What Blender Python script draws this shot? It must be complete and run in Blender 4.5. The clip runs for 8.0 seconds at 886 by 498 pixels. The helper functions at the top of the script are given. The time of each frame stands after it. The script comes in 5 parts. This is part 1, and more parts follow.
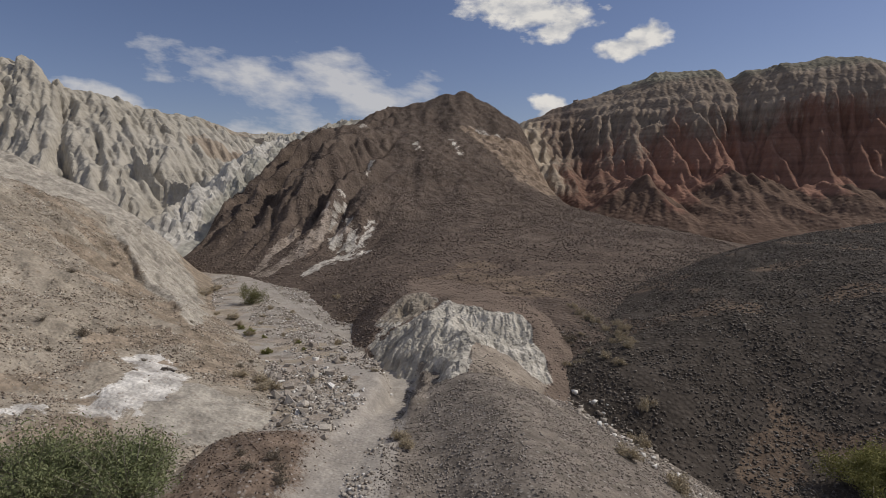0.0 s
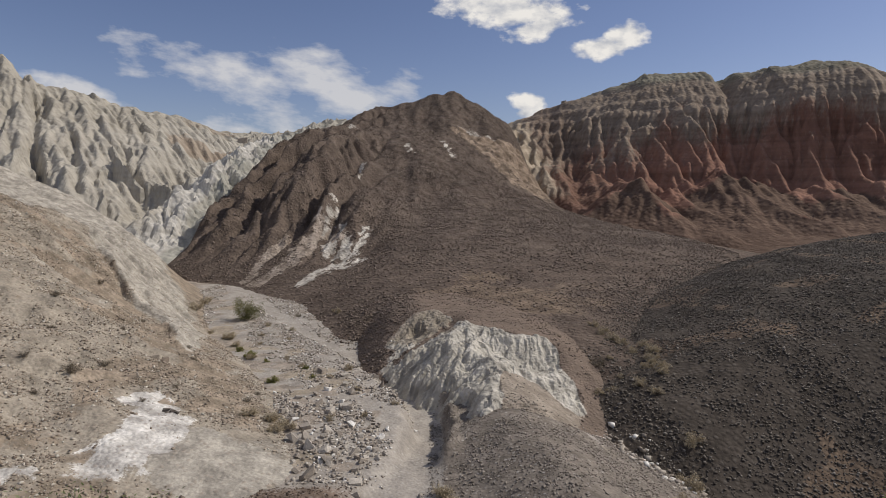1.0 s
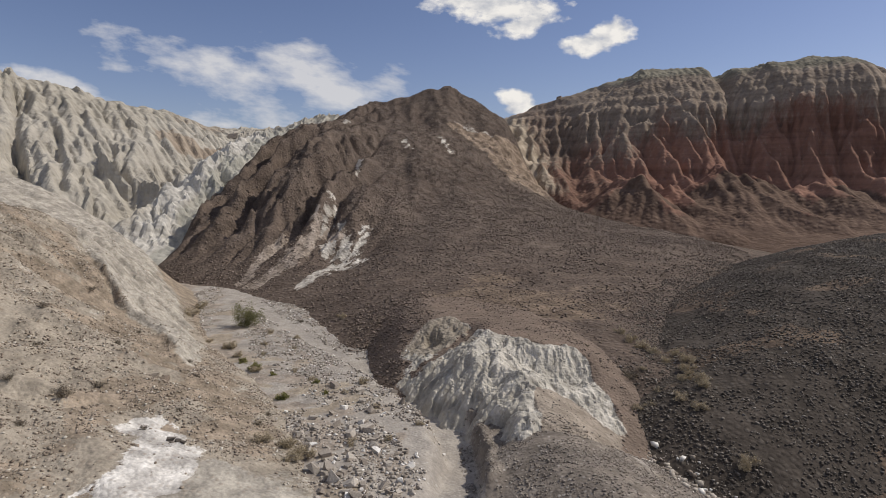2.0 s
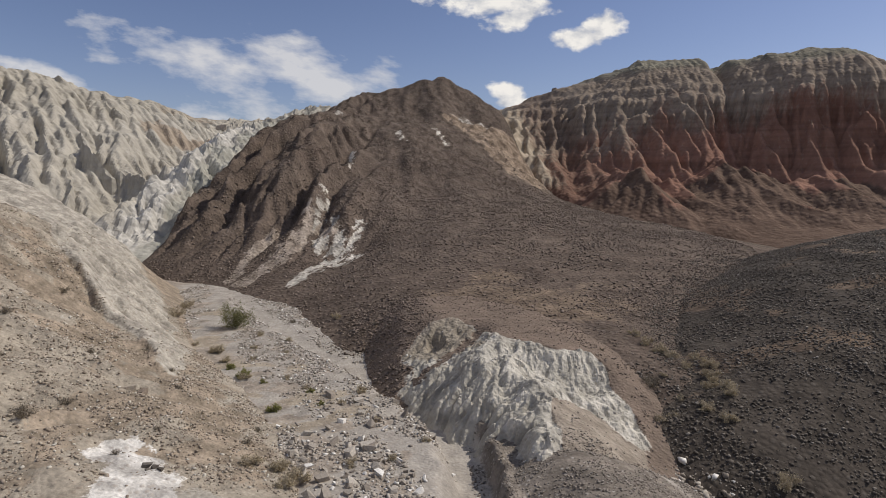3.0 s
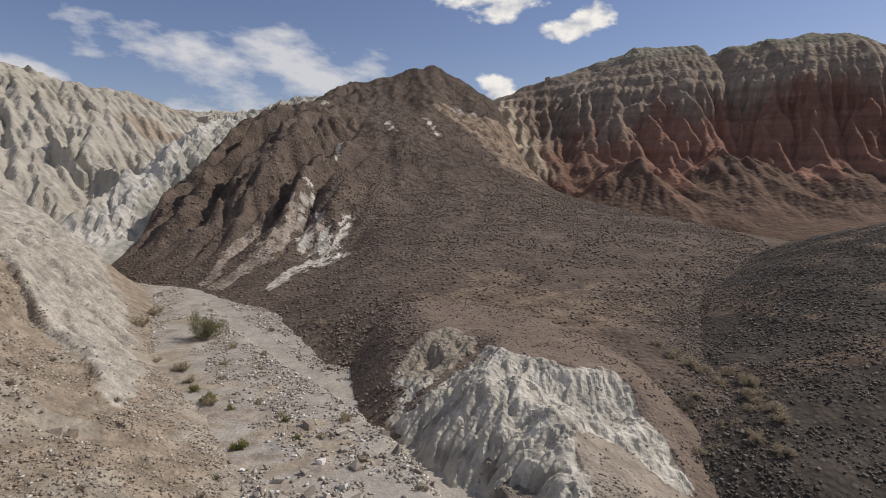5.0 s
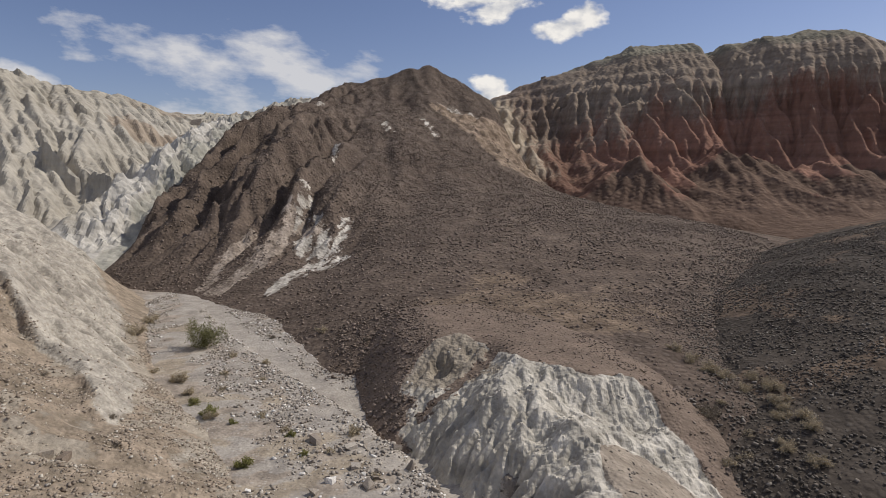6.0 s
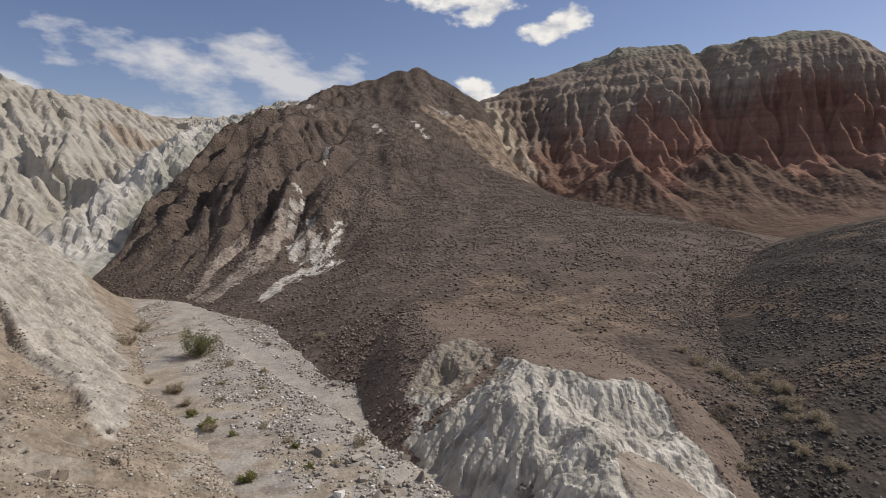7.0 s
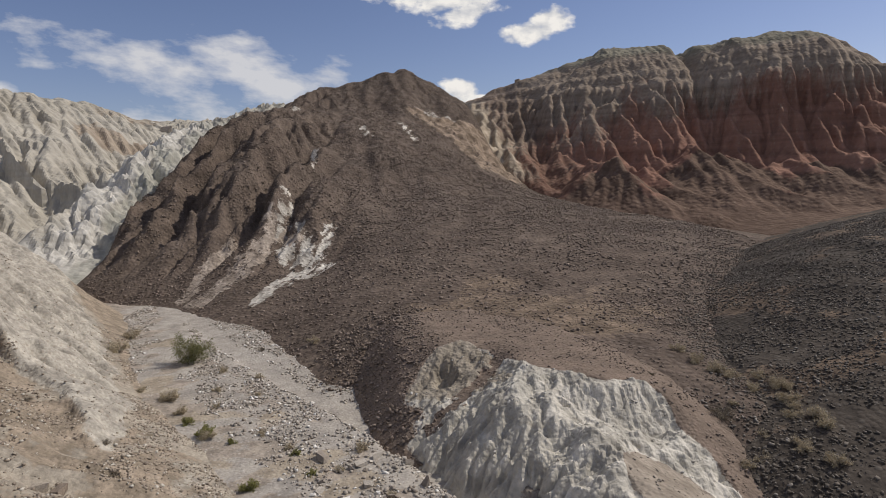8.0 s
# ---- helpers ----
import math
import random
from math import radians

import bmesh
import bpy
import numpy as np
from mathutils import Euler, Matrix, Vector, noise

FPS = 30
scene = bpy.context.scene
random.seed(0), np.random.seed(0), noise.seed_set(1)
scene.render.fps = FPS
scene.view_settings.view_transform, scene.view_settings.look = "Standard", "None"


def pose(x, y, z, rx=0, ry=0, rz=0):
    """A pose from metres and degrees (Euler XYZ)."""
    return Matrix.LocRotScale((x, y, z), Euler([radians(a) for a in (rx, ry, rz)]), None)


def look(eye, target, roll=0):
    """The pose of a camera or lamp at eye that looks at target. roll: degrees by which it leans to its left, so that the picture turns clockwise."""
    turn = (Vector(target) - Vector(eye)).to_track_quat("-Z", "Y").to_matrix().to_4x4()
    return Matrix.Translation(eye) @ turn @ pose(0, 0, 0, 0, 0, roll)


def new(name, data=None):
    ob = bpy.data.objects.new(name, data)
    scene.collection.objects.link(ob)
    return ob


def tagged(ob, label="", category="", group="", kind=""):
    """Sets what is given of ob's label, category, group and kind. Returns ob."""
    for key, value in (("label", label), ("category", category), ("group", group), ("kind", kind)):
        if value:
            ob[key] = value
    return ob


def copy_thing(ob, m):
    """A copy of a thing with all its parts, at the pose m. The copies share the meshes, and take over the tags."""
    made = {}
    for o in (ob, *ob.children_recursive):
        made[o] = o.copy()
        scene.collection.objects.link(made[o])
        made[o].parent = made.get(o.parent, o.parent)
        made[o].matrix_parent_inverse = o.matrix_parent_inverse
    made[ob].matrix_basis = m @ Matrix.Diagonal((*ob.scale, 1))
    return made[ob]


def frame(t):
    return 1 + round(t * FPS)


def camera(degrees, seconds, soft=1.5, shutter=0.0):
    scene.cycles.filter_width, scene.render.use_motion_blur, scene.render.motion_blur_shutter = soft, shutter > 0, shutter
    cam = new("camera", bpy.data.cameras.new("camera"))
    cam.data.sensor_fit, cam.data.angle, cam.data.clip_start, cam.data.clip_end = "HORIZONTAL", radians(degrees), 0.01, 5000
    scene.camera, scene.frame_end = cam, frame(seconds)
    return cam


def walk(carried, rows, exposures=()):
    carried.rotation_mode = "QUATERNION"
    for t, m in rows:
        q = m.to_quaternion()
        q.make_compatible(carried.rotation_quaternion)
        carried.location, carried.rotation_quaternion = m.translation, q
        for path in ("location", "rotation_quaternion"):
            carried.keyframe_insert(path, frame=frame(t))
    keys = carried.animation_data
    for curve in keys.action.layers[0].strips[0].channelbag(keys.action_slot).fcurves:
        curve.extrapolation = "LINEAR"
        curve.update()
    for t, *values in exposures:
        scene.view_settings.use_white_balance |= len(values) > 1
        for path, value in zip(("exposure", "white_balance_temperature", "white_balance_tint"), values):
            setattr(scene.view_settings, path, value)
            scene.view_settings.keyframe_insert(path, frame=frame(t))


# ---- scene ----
import functools
import itertools

cam = camera(76.0, 8.0, soft=0.85)
PATH = [
    (0, (0.913, 0.182, 9.26), (0.863, 2.17, 9.048), -0.3),
    (0.5, (-0.205, 1.257, 9.712), (-0.199, 3.245, 9.497), -0.1),
    (1, (-1.189, 2.416, 10.073), (-1.167, 4.404, 9.854), -0.1),
    (1.5, (-2.107, 3.545, 10.243), (-2.064, 5.532, 10.019), -0.1),
    (3, (-3.328, 6.783, 10.167), (-3.234, 8.764, 9.911), -0.1),
    (3.5, (-3.191, 7.986, 10.109), (-3.086, 9.965, 9.844), -0.0),
    (4, (-3.123, 9.036, 10.081), (-3.011, 11.014, 9.808), -0.1),
    (4.5, (-3.178, 9.91, 10.053), (-3.06, 11.887, 9.773), -0.3),
    (6, (-3.897, 11.684, 9.992), (-3.754, 13.66, 9.715), -1.1),
    (6.5, (-4.192, 12.026, 9.992), (-4.032, 14.001, 9.72), -1.4),
    (7, (-4.496, 12.231, 9.999), (-4.311, 14.204, 9.729), -1.6),
    (7.5, (-4.761, 12.349, 10.012), (-4.563, 14.321, 9.745), -1.9),
    (8, (-5.0, 12.405, 10.037), (-4.764, 14.373, 9.77), -2.1),
]
walk(cam, [(t, look(eye, target, roll)) for t, eye, target, roll in PATH],
     [(0, -0.30, 6780, 10), (0.5, -0.21, 6780, 10), (1, -0.08, 6780, 10), (1.5, 0.0, 6780, 10), (8, 0.0, 6780, 10)])

# ---- world, sun ----
SUN_AZ, SUN_EL = radians(14), radians(45)      # from +x towards +y, and above the horizon
SUN_DIR = Vector((math.cos(SUN_EL) * math.cos(SUN_AZ), math.cos(SUN_EL) * math.sin(SUN_AZ), math.sin(SUN_EL)))
sun = new("sun", bpy.data.lights.new("sun", "SUN"))
sun.data.energy, sun.data.angle, sun.data.color = 3.05, radians(0.53), (1.0, 0.95, 0.88)
sun.matrix_world = look(SUN_DIR * 200, (0, 0, 0))
sun.location = SUN_DIR * 200
world = bpy.data.worlds.new("sky")
scene.world = world
world.use_nodes = True
wn = world.node_tree
sky = wn.nodes.new("ShaderNodeTexSky")
sky.sky_type, sky.sun_disc = "NISHITA", False
sky.sun_elevation, sky.sun_rotation = SUN_EL, math.pi / 2 - SUN_AZ
sky.altitude, sky.air_density, sky.dust_density, sky.ozone_density = 900, 1.0, 0.8, 2.2
SKY = 0.095
wn.nodes["Background"].inputs[1].default_value = SKY


def sky_math(op, a, b=0.0, clamp=False):
    n = wn.nodes.new("ShaderNodeMath")
    n.operation, n.use_clamp = op, clamp
    for socket, value in zip(n.inputs, (a, b)):
        if isinstance(value, bpy.types.NodeSocket):
            wn.links.new(value, socket)
        else:
            socket.default_value = value
    return n.outputs[0]


def sky_noise(vector, scale, detail, rough):
    n = wn.nodes.new("ShaderNodeTexNoise")
    n.inputs["Scale"].default_value, n.inputs["Detail"].default_value, n.inputs["Roughness"].default_value = scale, detail, rough
    wn.links.new(vector, n.inputs["Vector"])
    return n.outputs["Fac"]


def sky_mix(factor, a, b):
    n = wn.nodes.new("ShaderNodeMix")
    n.data_type, n.clamp_factor = "RGBA", True
    for socket, value in ((n.inputs[0], factor), (n.inputs[6], a), (n.inputs[7], b)):
        if isinstance(value, bpy.types.NodeSocket):
            wn.links.new(value, socket)
        else:
            socket.default_value = value
    return n.outputs[2]


# clouds stand over the hills ahead, in slopes sideways and upwards from straight ahead (+y)
split = wn.nodes.new("ShaderNodeSeparateXYZ")
wn.links.new(wn.nodes.new("ShaderNodeTexCoord").outputs["Generated"], split.inputs[0])
ahead = sky_math("MAXIMUM", split.outputs[1], 0.05)
cu, cv = sky_math("DIVIDE", split.outputs[0], ahead), sky_math("DIVIDE", split.outputs[2], ahead)
flat = wn.nodes.new("ShaderNodeCombineXYZ")
wn.links.new(cu, flat.inputs[0])
wn.links.new(sky_math("MULTIPLY", cv, 1.6), flat.inputs[1])
streaks = wn.nodes.new("ShaderNodeCombineXYZ")
wn.links.new(cu, streaks.inputs[0])
wn.links.new(sky_math("MULTIPLY", sky_math("ADD", cv, sky_math("MULTIPLY", cu, 0.14)), 2.3), streaks.inputs[1])
puff, wisp = sky_noise(flat.outputs[0], 20, 8, 0.55), sky_noise(streaks.outputs[0], 8, 6, 0.56)


def cloud_bank(clouds, ragged, soft, noise_out):
    """Clouds as (u, v, half width, half height, degrees)."""
    total = None
    for u, v, a, b, turn in clouds:
        c, k = math.cos(radians(turn)), math.sin(radians(turn))
        du, dv = sky_math("SUBTRACT", cu, u), sky_math("SUBTRACT", cv, v)
        along = sky_math("ADD", sky_math("MULTIPLY", du, c / a), sky_math("MULTIPLY", dv, k / a))
        over = sky_math("ADD", sky_math("MULTIPLY", du, -k / b), sky_math("MULTIPLY", dv, c / b))
        r = sky_math("SQRT", sky_math("ADD", sky_math("MULTIPLY", along, along), sky_math("MULTIPLY", over, over)))
        inside = sky_math("SUBTRACT", 1.0, r)
        total = inside if total is None else sky_math("MAXIMUM", total, inside)
    total = sky_math("ADD", total, sky_math("MULTIPLY", sky_math("SUBTRACT", noise_out, 0.5), ragged))
    total = sky_math("DIVIDE", total, soft, True)
    return sky_math("MULTIPLY", total, sky_math("GREATER_THAN", split.outputs[1], 0.15))


WISPS = [(-0.37, 0.198, 0.15, 0.040, -9), (-0.22, 0.182, 0.13, 0.048, -14), (-0.15, 0.148, 0.11, 0.036, -8), (-0.33, 0.100, 0.13, 0.020, 2), (-0.62, 0.163, 0.12, 0.022, -10), (-0.055, 0.172, 0.05, 0.024, -25), (-0.30, 0.185, 0.16, 0.03, -6)]
HEAPS = [(0.12, 0.300, 0.13, 0.034, -6), (0.175, 0.268, 0.06, 0.022, 15), (0.285, 0.236, 0.060, 0.020, 6), (0.325, 0.256, 0.050, 0.024, 10), (0.160, 0.143, 0.036, 0.020, -20), (0.185, 0.124, 0.060, 0.010, 0)]
thin = cloud_bank(WISPS, 4.6, 0.9, wisp)
heap = cloud_bank(HEAPS, 2.0, 0.42, puff)
tint = wn.nodes.new("ShaderNodeMix")
tint.data_type, tint.blend_type = "RGBA", "MULTIPLY"
tint.inputs[0].default_value, tint.inputs[7].default_value = 1.0, (0.86, 0.79, 0.90, 1)
wn.links.new(sky.outputs[0], tint.inputs[6])
blue = tint.outputs[2]
lift = wn.nodes.new("ShaderNodeVectorMath")
lift.operation, lift.inputs[1].default_value = "ADD", (0.012, 0.022, 0.0)
wn.links.new(flat.outputs[0], lift.inputs[0])
relief = sky_math("SUBTRACT", puff, sky_noise(lift.outputs[0], 20, 8, 0.55))       # sunlit where the cloud thins out upwards
lit = sky_mix(sky_math("ADD", sky_math("MULTIPLY", relief, 3.2), 0.62, True), (5.2, 5.5, 6.2, 1), (9.0, 8.9, 8.8, 1))
colour = sky_mix(sky_math("MULTIPLY", thin, 0.85), blue, (6.9, 7.0, 7.4, 1))
colour = sky_mix(heap, colour, lit)
# unseen clouds overhead and behind, added to brighten and whiten the fill light
direction = wn.nodes.new("ShaderNodeTexCoord").outputs["Generated"]
field = sky_math("MULTIPLY", sky_math("SUBTRACT", sky_noise(direction, 3.2, 6, 0.6), 0.46), 7.0, True)
behind = sky_math("SUBTRACT", 1.0, sky_math("MULTIPLY", split.outputs[1], 4.0), True)
overhead = sky_math("MULTIPLY", sky_math("SUBTRACT", cv, 0.42), 5.0, True)
away = sky_math("MULTIPLY", sky_math("MAXIMUM", behind, overhead), sky_math("GREATER_THAN", split.outputs[2], 0.03))
colour = sky_mix(sky_math("MULTIPLY", field, away), colour, (4.6, 4.7, 4.9, 1))
wn.links.new(colour, wn.nodes["Background"].inputs[0])

# ---- numbers: noise and lofted land forms ----
def chance(ix, iy, seed):
    h = (ix.astype(np.int64) * 374761393 + iy.astype(np.int64) * 668265263 + seed * 974634777) & 0xFFFFFFFF
    h = ((h ^ (h >> 13)) * 1274126177) & 0xFFFFFFFF
    h = ((h ^ (h >> 16)) * 2246822519) & 0xFFFFFFFF
    return ((h ^ (h >> 15)) & 0xFFFFFF) / float(0x1000000)


@functools.lru_cache(maxsize=None)
def lattice(seed):
    """Gradients of one noise, on a lattice that repeats after 512 cells."""
    k = np.arange(512)
    k = np.where(k < 256, k, k - 512)
    w = chance(k[:, None] + 0 * k[None], 0 * k[:, None] + k[None], seed) * 2 * np.pi
    return np.cos(w).astype(np.float32).ravel(), np.sin(w).astype(np.float32).ravel()


def grain(x, y, seed=0):
    """Gradient noise, about -1 to 1."""
    x, y = np.asarray(x, float), np.asarray(y, float)
    ix, iy = np.floor(x), np.floor(y)
    fx, fy = (x - ix).astype(np.float32), (y - iy).astype(np.float32)
    ix, iy = ix.astype(np.int32), iy.astype(np.int32)
    u, v = fx * fx * fx * (fx * (fx * 6 - 15) + 10), fy * fy * fy * (fy * (fy * 6 - 15) + 10)
    gx, gy = lattice(seed)

    def corner(a, b):
        k = ((ix + a) & 511) * 512 + ((iy + b) & 511)
        return gx[k] * (fx - a) + gy[k] * (fy - b)
    low = corner(0, 0) * (1 - u) + corner(1, 0) * u
    high = corner(0, 1) * (1 - u) + corner(1, 1) * u
    return 1.5 * (low * (1 - v) + high * v)


def fbm(x, y, octaves=4, seed=0, gain=0.5):
    total, amp = 0.0, 1.0
    for k in range(octaves):
        total = total + amp * grain(x * 2 ** k + 17.3 * k, y * 2 ** k - 9.1 * k, seed + k)
        amp *= gain
    return total


def crests(x, y, octaves=3, seed=0, gain=0.5):
    """Sharp crests and round hollows: 0 in the hollows, 1 on the crests."""
    total, amp, norm = 0.0, 1.0, 0.0
    for k in range(octaves):
        total = total + amp * (1 - np.minimum(np.abs(grain(x * 2 ** k + 5.2 * k, y * 2 ** k + 3.7 * k, seed + k)) * 1.6, 1))
        norm, amp = norm + amp, amp * gain
    return total / norm


def gullies(u, v, wide, seed, wander=0.3):
    """Gullies that run down along v, about wide apart along u: 0 in their beds, 1 on the rounded ribs between."""
    w = u / wide + wander * fbm(v / (wide * 2.2), u / (wide * 5), 3, seed)
    k = np.floor(w)
    best = np.full(np.shape(w), 9.0)
    for o in (-1, 0, 1):
        at = k + o + 0.5 + 0.62 * (chance(k + o, 0 * k, seed + 7) - 0.5)
        best = np.minimum(best, np.abs(w - at) + 0.18 * chance(k + o, 0 * k + 3, seed + 9))
    return np.minimum(best / 0.5, 1.0) ** 0.85


def step(a, b, x):
    t = np.clip((x - a) / (b - a), 0, 1)
    return t * t * (3 - 2 * t)


def blur(a, sigma, axis):
    if sigma <= 0:
        return a
    r = int(3 * sigma) + 1
    k = np.exp(-0.5 * (np.arange(-r, r + 1) / sigma) ** 2)
    k /= k.sum()
    pad = [(0, 0), (0, 0)]
    pad[axis] = (r, r)
    b = np.pad(a, pad, mode="edge")
    return np.apply_along_axis(lambda v: np.convolve(v, k, "valid"), axis, b)


class Loft:
    """A land form lofted through cross-sections: {place: [(along, height), ...]}. turned: sections stand at y and run along x."""
    def __init__(self, sections, soft=1.5, cell=0.5, turned=False):
        self.cell, self.turned = cell, turned
        keys = sorted(sections)
        lo = min(p[0] for s in sections.values() for p in s)
        hi = max(p[0] for s in sections.values() for p in s)
        self.u0, self.v0 = keys[0], lo
        us, vs = np.arange(keys[0], keys[-1] + cell, cell), np.arange(lo, hi + cell, cell)
        rows = np.array([np.interp(vs, *zip(*sorted(sections[k]))) for k in keys])
        ks = np.array(keys, float)
        i = np.clip(np.searchsorted(ks, us, "right") - 1, 0, len(ks) - 2)
        t = np.clip((us - ks[i]) / (ks[i + 1] - ks[i]), 0, 1)[:, None]
        table = rows[i] * (1 - t) + rows[i + 1] * t
        self.table = blur(blur(table, soft / cell, 0), soft / cell, 1)

    def __call__(self, x, y):
        u, v = (y, x) if self.turned else (x, y)
        a = np.clip((u - self.u0) / self.cell, 0, self.table.shape[0] - 1.001)
        b = np.clip((v - self.v0) / self.cell, 0, self.table.shape[1] - 1.001)
        i, j = a.astype(int), b.astype(int)
        f, g = a - i, b - j
        T = self.table
        return (T[i, j] * (1 - f) + T[i + 1, j] * f) * (1 - g) + (T[i, j + 1] * (1 - f) + T[i + 1, j + 1] * f) * g


def line_distance(x, y, line):
    """Distance from a polyline of (x, y, z), the z along it, the run along it, and the side (+1: to the right of its way)."""
    best, zz, ss, side, run = None, None, None, None, 0.0
    for (x0, y0, z0), (x1, y1, z1) in zip(line[:-1], line[1:]):
        dx, dy = x1 - x0, y1 - y0
        n = dx * dx + dy * dy
        t = np.clip(((x - x0) * dx + (y - y0) * dy) / n, 0, 1)
        d = np.hypot(x - x0 - t * dx, y - y0 - t * dy)
        sd = np.sign((x - x0) * dy - (y - y0) * dx)
        z, s = z0 + t * (z1 - z0), run + t * math.sqrt(n)
        if best is None:
            best, zz, ss, side = d, z, s, sd
        else:
            m = d < best
            best, zz, ss, side = np.where(m, d, best), np.where(m, z, zz), np.where(m, s, ss), np.where(m, sd, side)
        run += math.sqrt(n)
    return best, zz, ss, side


def stroke(x, y, line, width, rough=0.5, seed=0):
    """A vein or patch along a line, 1 inside, with an uneven edge."""
    d = line_distance(x, y, [(a, b, 0) for a, b in line])[0]
    return 1 - step(width * 0.6, width * 1.1, d + width * rough * fbm(x / width, y / width, 3, seed + 90))


def most(*values):
    return np.clip(np.maximum.reduce(values), 0, 1)


def blocks(x, y, size, seed, lean=0.6):
    """Broken rock: tilted facets about size across, with steps between them, about -0.7 to 0.7."""
    u, v = x / size + 0.25 * fbm(x / size, y / size, 2, seed), y / size + 0.25 * fbm(x / size, y / size, 2, seed + 1)
    iu, iv = np.floor(u), np.floor(v)
    best, out = np.full(np.shape(u), 99.0), np.zeros(np.shape(u))
    for a in (-1, 0, 1):
        for b in (-1, 0, 1):
            cu_, cv_ = iu + a, iv + b
            du, dv = u - cu_ - chance(cu_, cv_, seed + 2), v - cv_ - chance(cu_, cv_, seed + 3)
            d = du * du + dv * dv
            h = chance(cu_, cv_, seed + 4) - 0.5 + lean * ((chance(cu_, cv_, seed + 5) - 0.5) * du + (chance(cu_, cv_, seed + 6) - 0.5) * dv) * 2
            near = d < best
            best, out = np.where(near, d, best), np.where(near, h, out)
    return out


AROUND = [(a, b) for a in (-1, 0, 1) for b in (-1, 0, 1) if (a, b) != (0, 0)]


def rain_worn(z, cell, rounds, bite, creep=0.04, hard=None, flow=16):
    """What running water takes from a grid of heights: branching rills with sharp crests between them."""
    z = z.astype(np.float32)
    start, nx, ny = z.copy(), *z.shape
    water = np.ones_like(z)
    for r in range(rounds):
        p = np.pad(z, 1, mode="edge")
        falls = [np.maximum((z - p[1 + a:1 + a + nx, 1 + b:1 + b + ny]) / math.hypot(a, b), 0) for a, b in AROUND]
        total = sum(f * f for f in falls) + 1e-9
        shares = [f * f / total for f in falls]
        for k in range(flow):
            arrived = np.ones((nx + 2, ny + 2), np.float32)
            for (a, b), w in zip(AROUND, shares):
                arrived[1 + a:1 + a + nx, 1 + b:1 + b + ny] += w * water
            water = arrived[1:-1, 1:-1]
        steepest = np.maximum.reduce(falls)
        take = np.minimum(bite * np.sqrt(water) * steepest, 0.45 * steepest)
        z = z - (take if hard is None else take * hard)
        p = np.pad(z, 1, mode="edge")
        z = z + creep * (p[:-2, 1:-1] + p[2:, 1:-1] + p[1:-1, :-2] + p[1:-1, 2:] - 4 * z)
    return z - start


class Worn:
    """A land form as a grid of heights, worn by rain where wanted: the mean form stays, the rills are cut in."""
    def __init__(self, land, xs, ys, cell, rounds=0, bite=0.06, wide=2.0, gain=1.0, where=None, creep=0.012, hard=None, rough=None):
        self.land, self.cell, self.x0, self.y0, self.x1, self.y1 = land, cell, xs[0], ys[0], xs[1], ys[1]
        X, Y = np.meshgrid(np.arange(xs[0], xs[1] + cell, cell), np.arange(ys[0], ys[1] + cell, cell), indexing="ij")
        Z = land(X, Y)
        if rounds:
            cut = rain_worn(Z, cell, rounds, bite, creep, None if hard is None else hard(X, Y, Z))
            cut = cut - blur(blur(cut, wide / cell, 0), wide / cell, 1)
            edge = np.minimum.reduce([X - xs[0], xs[1] - X, Y - ys[0], ys[1] - Y])
            Z = Z + gain * cut * step(0, 3 * cell, edge) * (1.0 if where is None else where(X, Y, Z))
        self.table = Z if rough is None else Z + rough(X, Y, Z)

    def __call__(self, x, y):
        T, c = self.table, self.cell
        a = np.clip((x - self.x0) / c, 0, T.shape[0] - 1.001)
        b = np.clip((y - self.y0) / c, 0, T.shape[1] - 1.001)
        i, j = a.astype(int), b.astype(int)
        f, g = a - i, b - j
        z = (T[i, j] * (1 - f) + T[i + 1, j] * f) * (1 - g) + (T[i, j + 1] * (1 - f) + T[i + 1, j + 1] * f) * g
        out = (x < self.x0) | (x > self.x1) | (y < self.y0) | (y > self.y1)
        if np.any(out):
            z = np.where(out, 0.0, z)
            z[out] = self.land(x[out], y[out])
        return z


# ---- the land ----
CHANNEL = [(-21, 60, 0.0), (-14.5, 47.5, 0.05), (-8.8, 39.2, -0.25), (-5.4, 34.4, -0.2), (-3.3, 30.8, -0.15), (-1.7, 27, -0.2), (-1.4, 24, -0.1), (-1.7, 21.6, 0.35), (-2.4, 19, 0.68), (-3.0, 16, 0.78), (-3.5, 5, 0.9)]
SPUR = [(0.6, 25.6, 0.6), (1.2, 24.4, 1.2), (1.6, 23.2, 1.6), (2.3, 20, 1.7), (2.8, 17, 1.7), (3.6, 10, 1.6), (4.5, 0, 1.4)]


def wash_floor(y):
    return np.interp(y, [-60, 0, 15, 22, 32, 45, 61, 75, 120, 400], [1.2, 1.0, 0.9, 0.75, 0.5, 0.35, 0.0, -0.1, -0.2, -0.2])


def gully_floor(y):
    return np.interp(y, [-60, 0, 15, 19, 21.5, 23.5, 28.5, 32, 41, 50, 60, 80, 100], [-3.8, -3.6, -3.3, -2.9, -2.2, -1.2, 0.05, 0.45, 0.8, 1.2, 1.0, 0.5, 0.3])


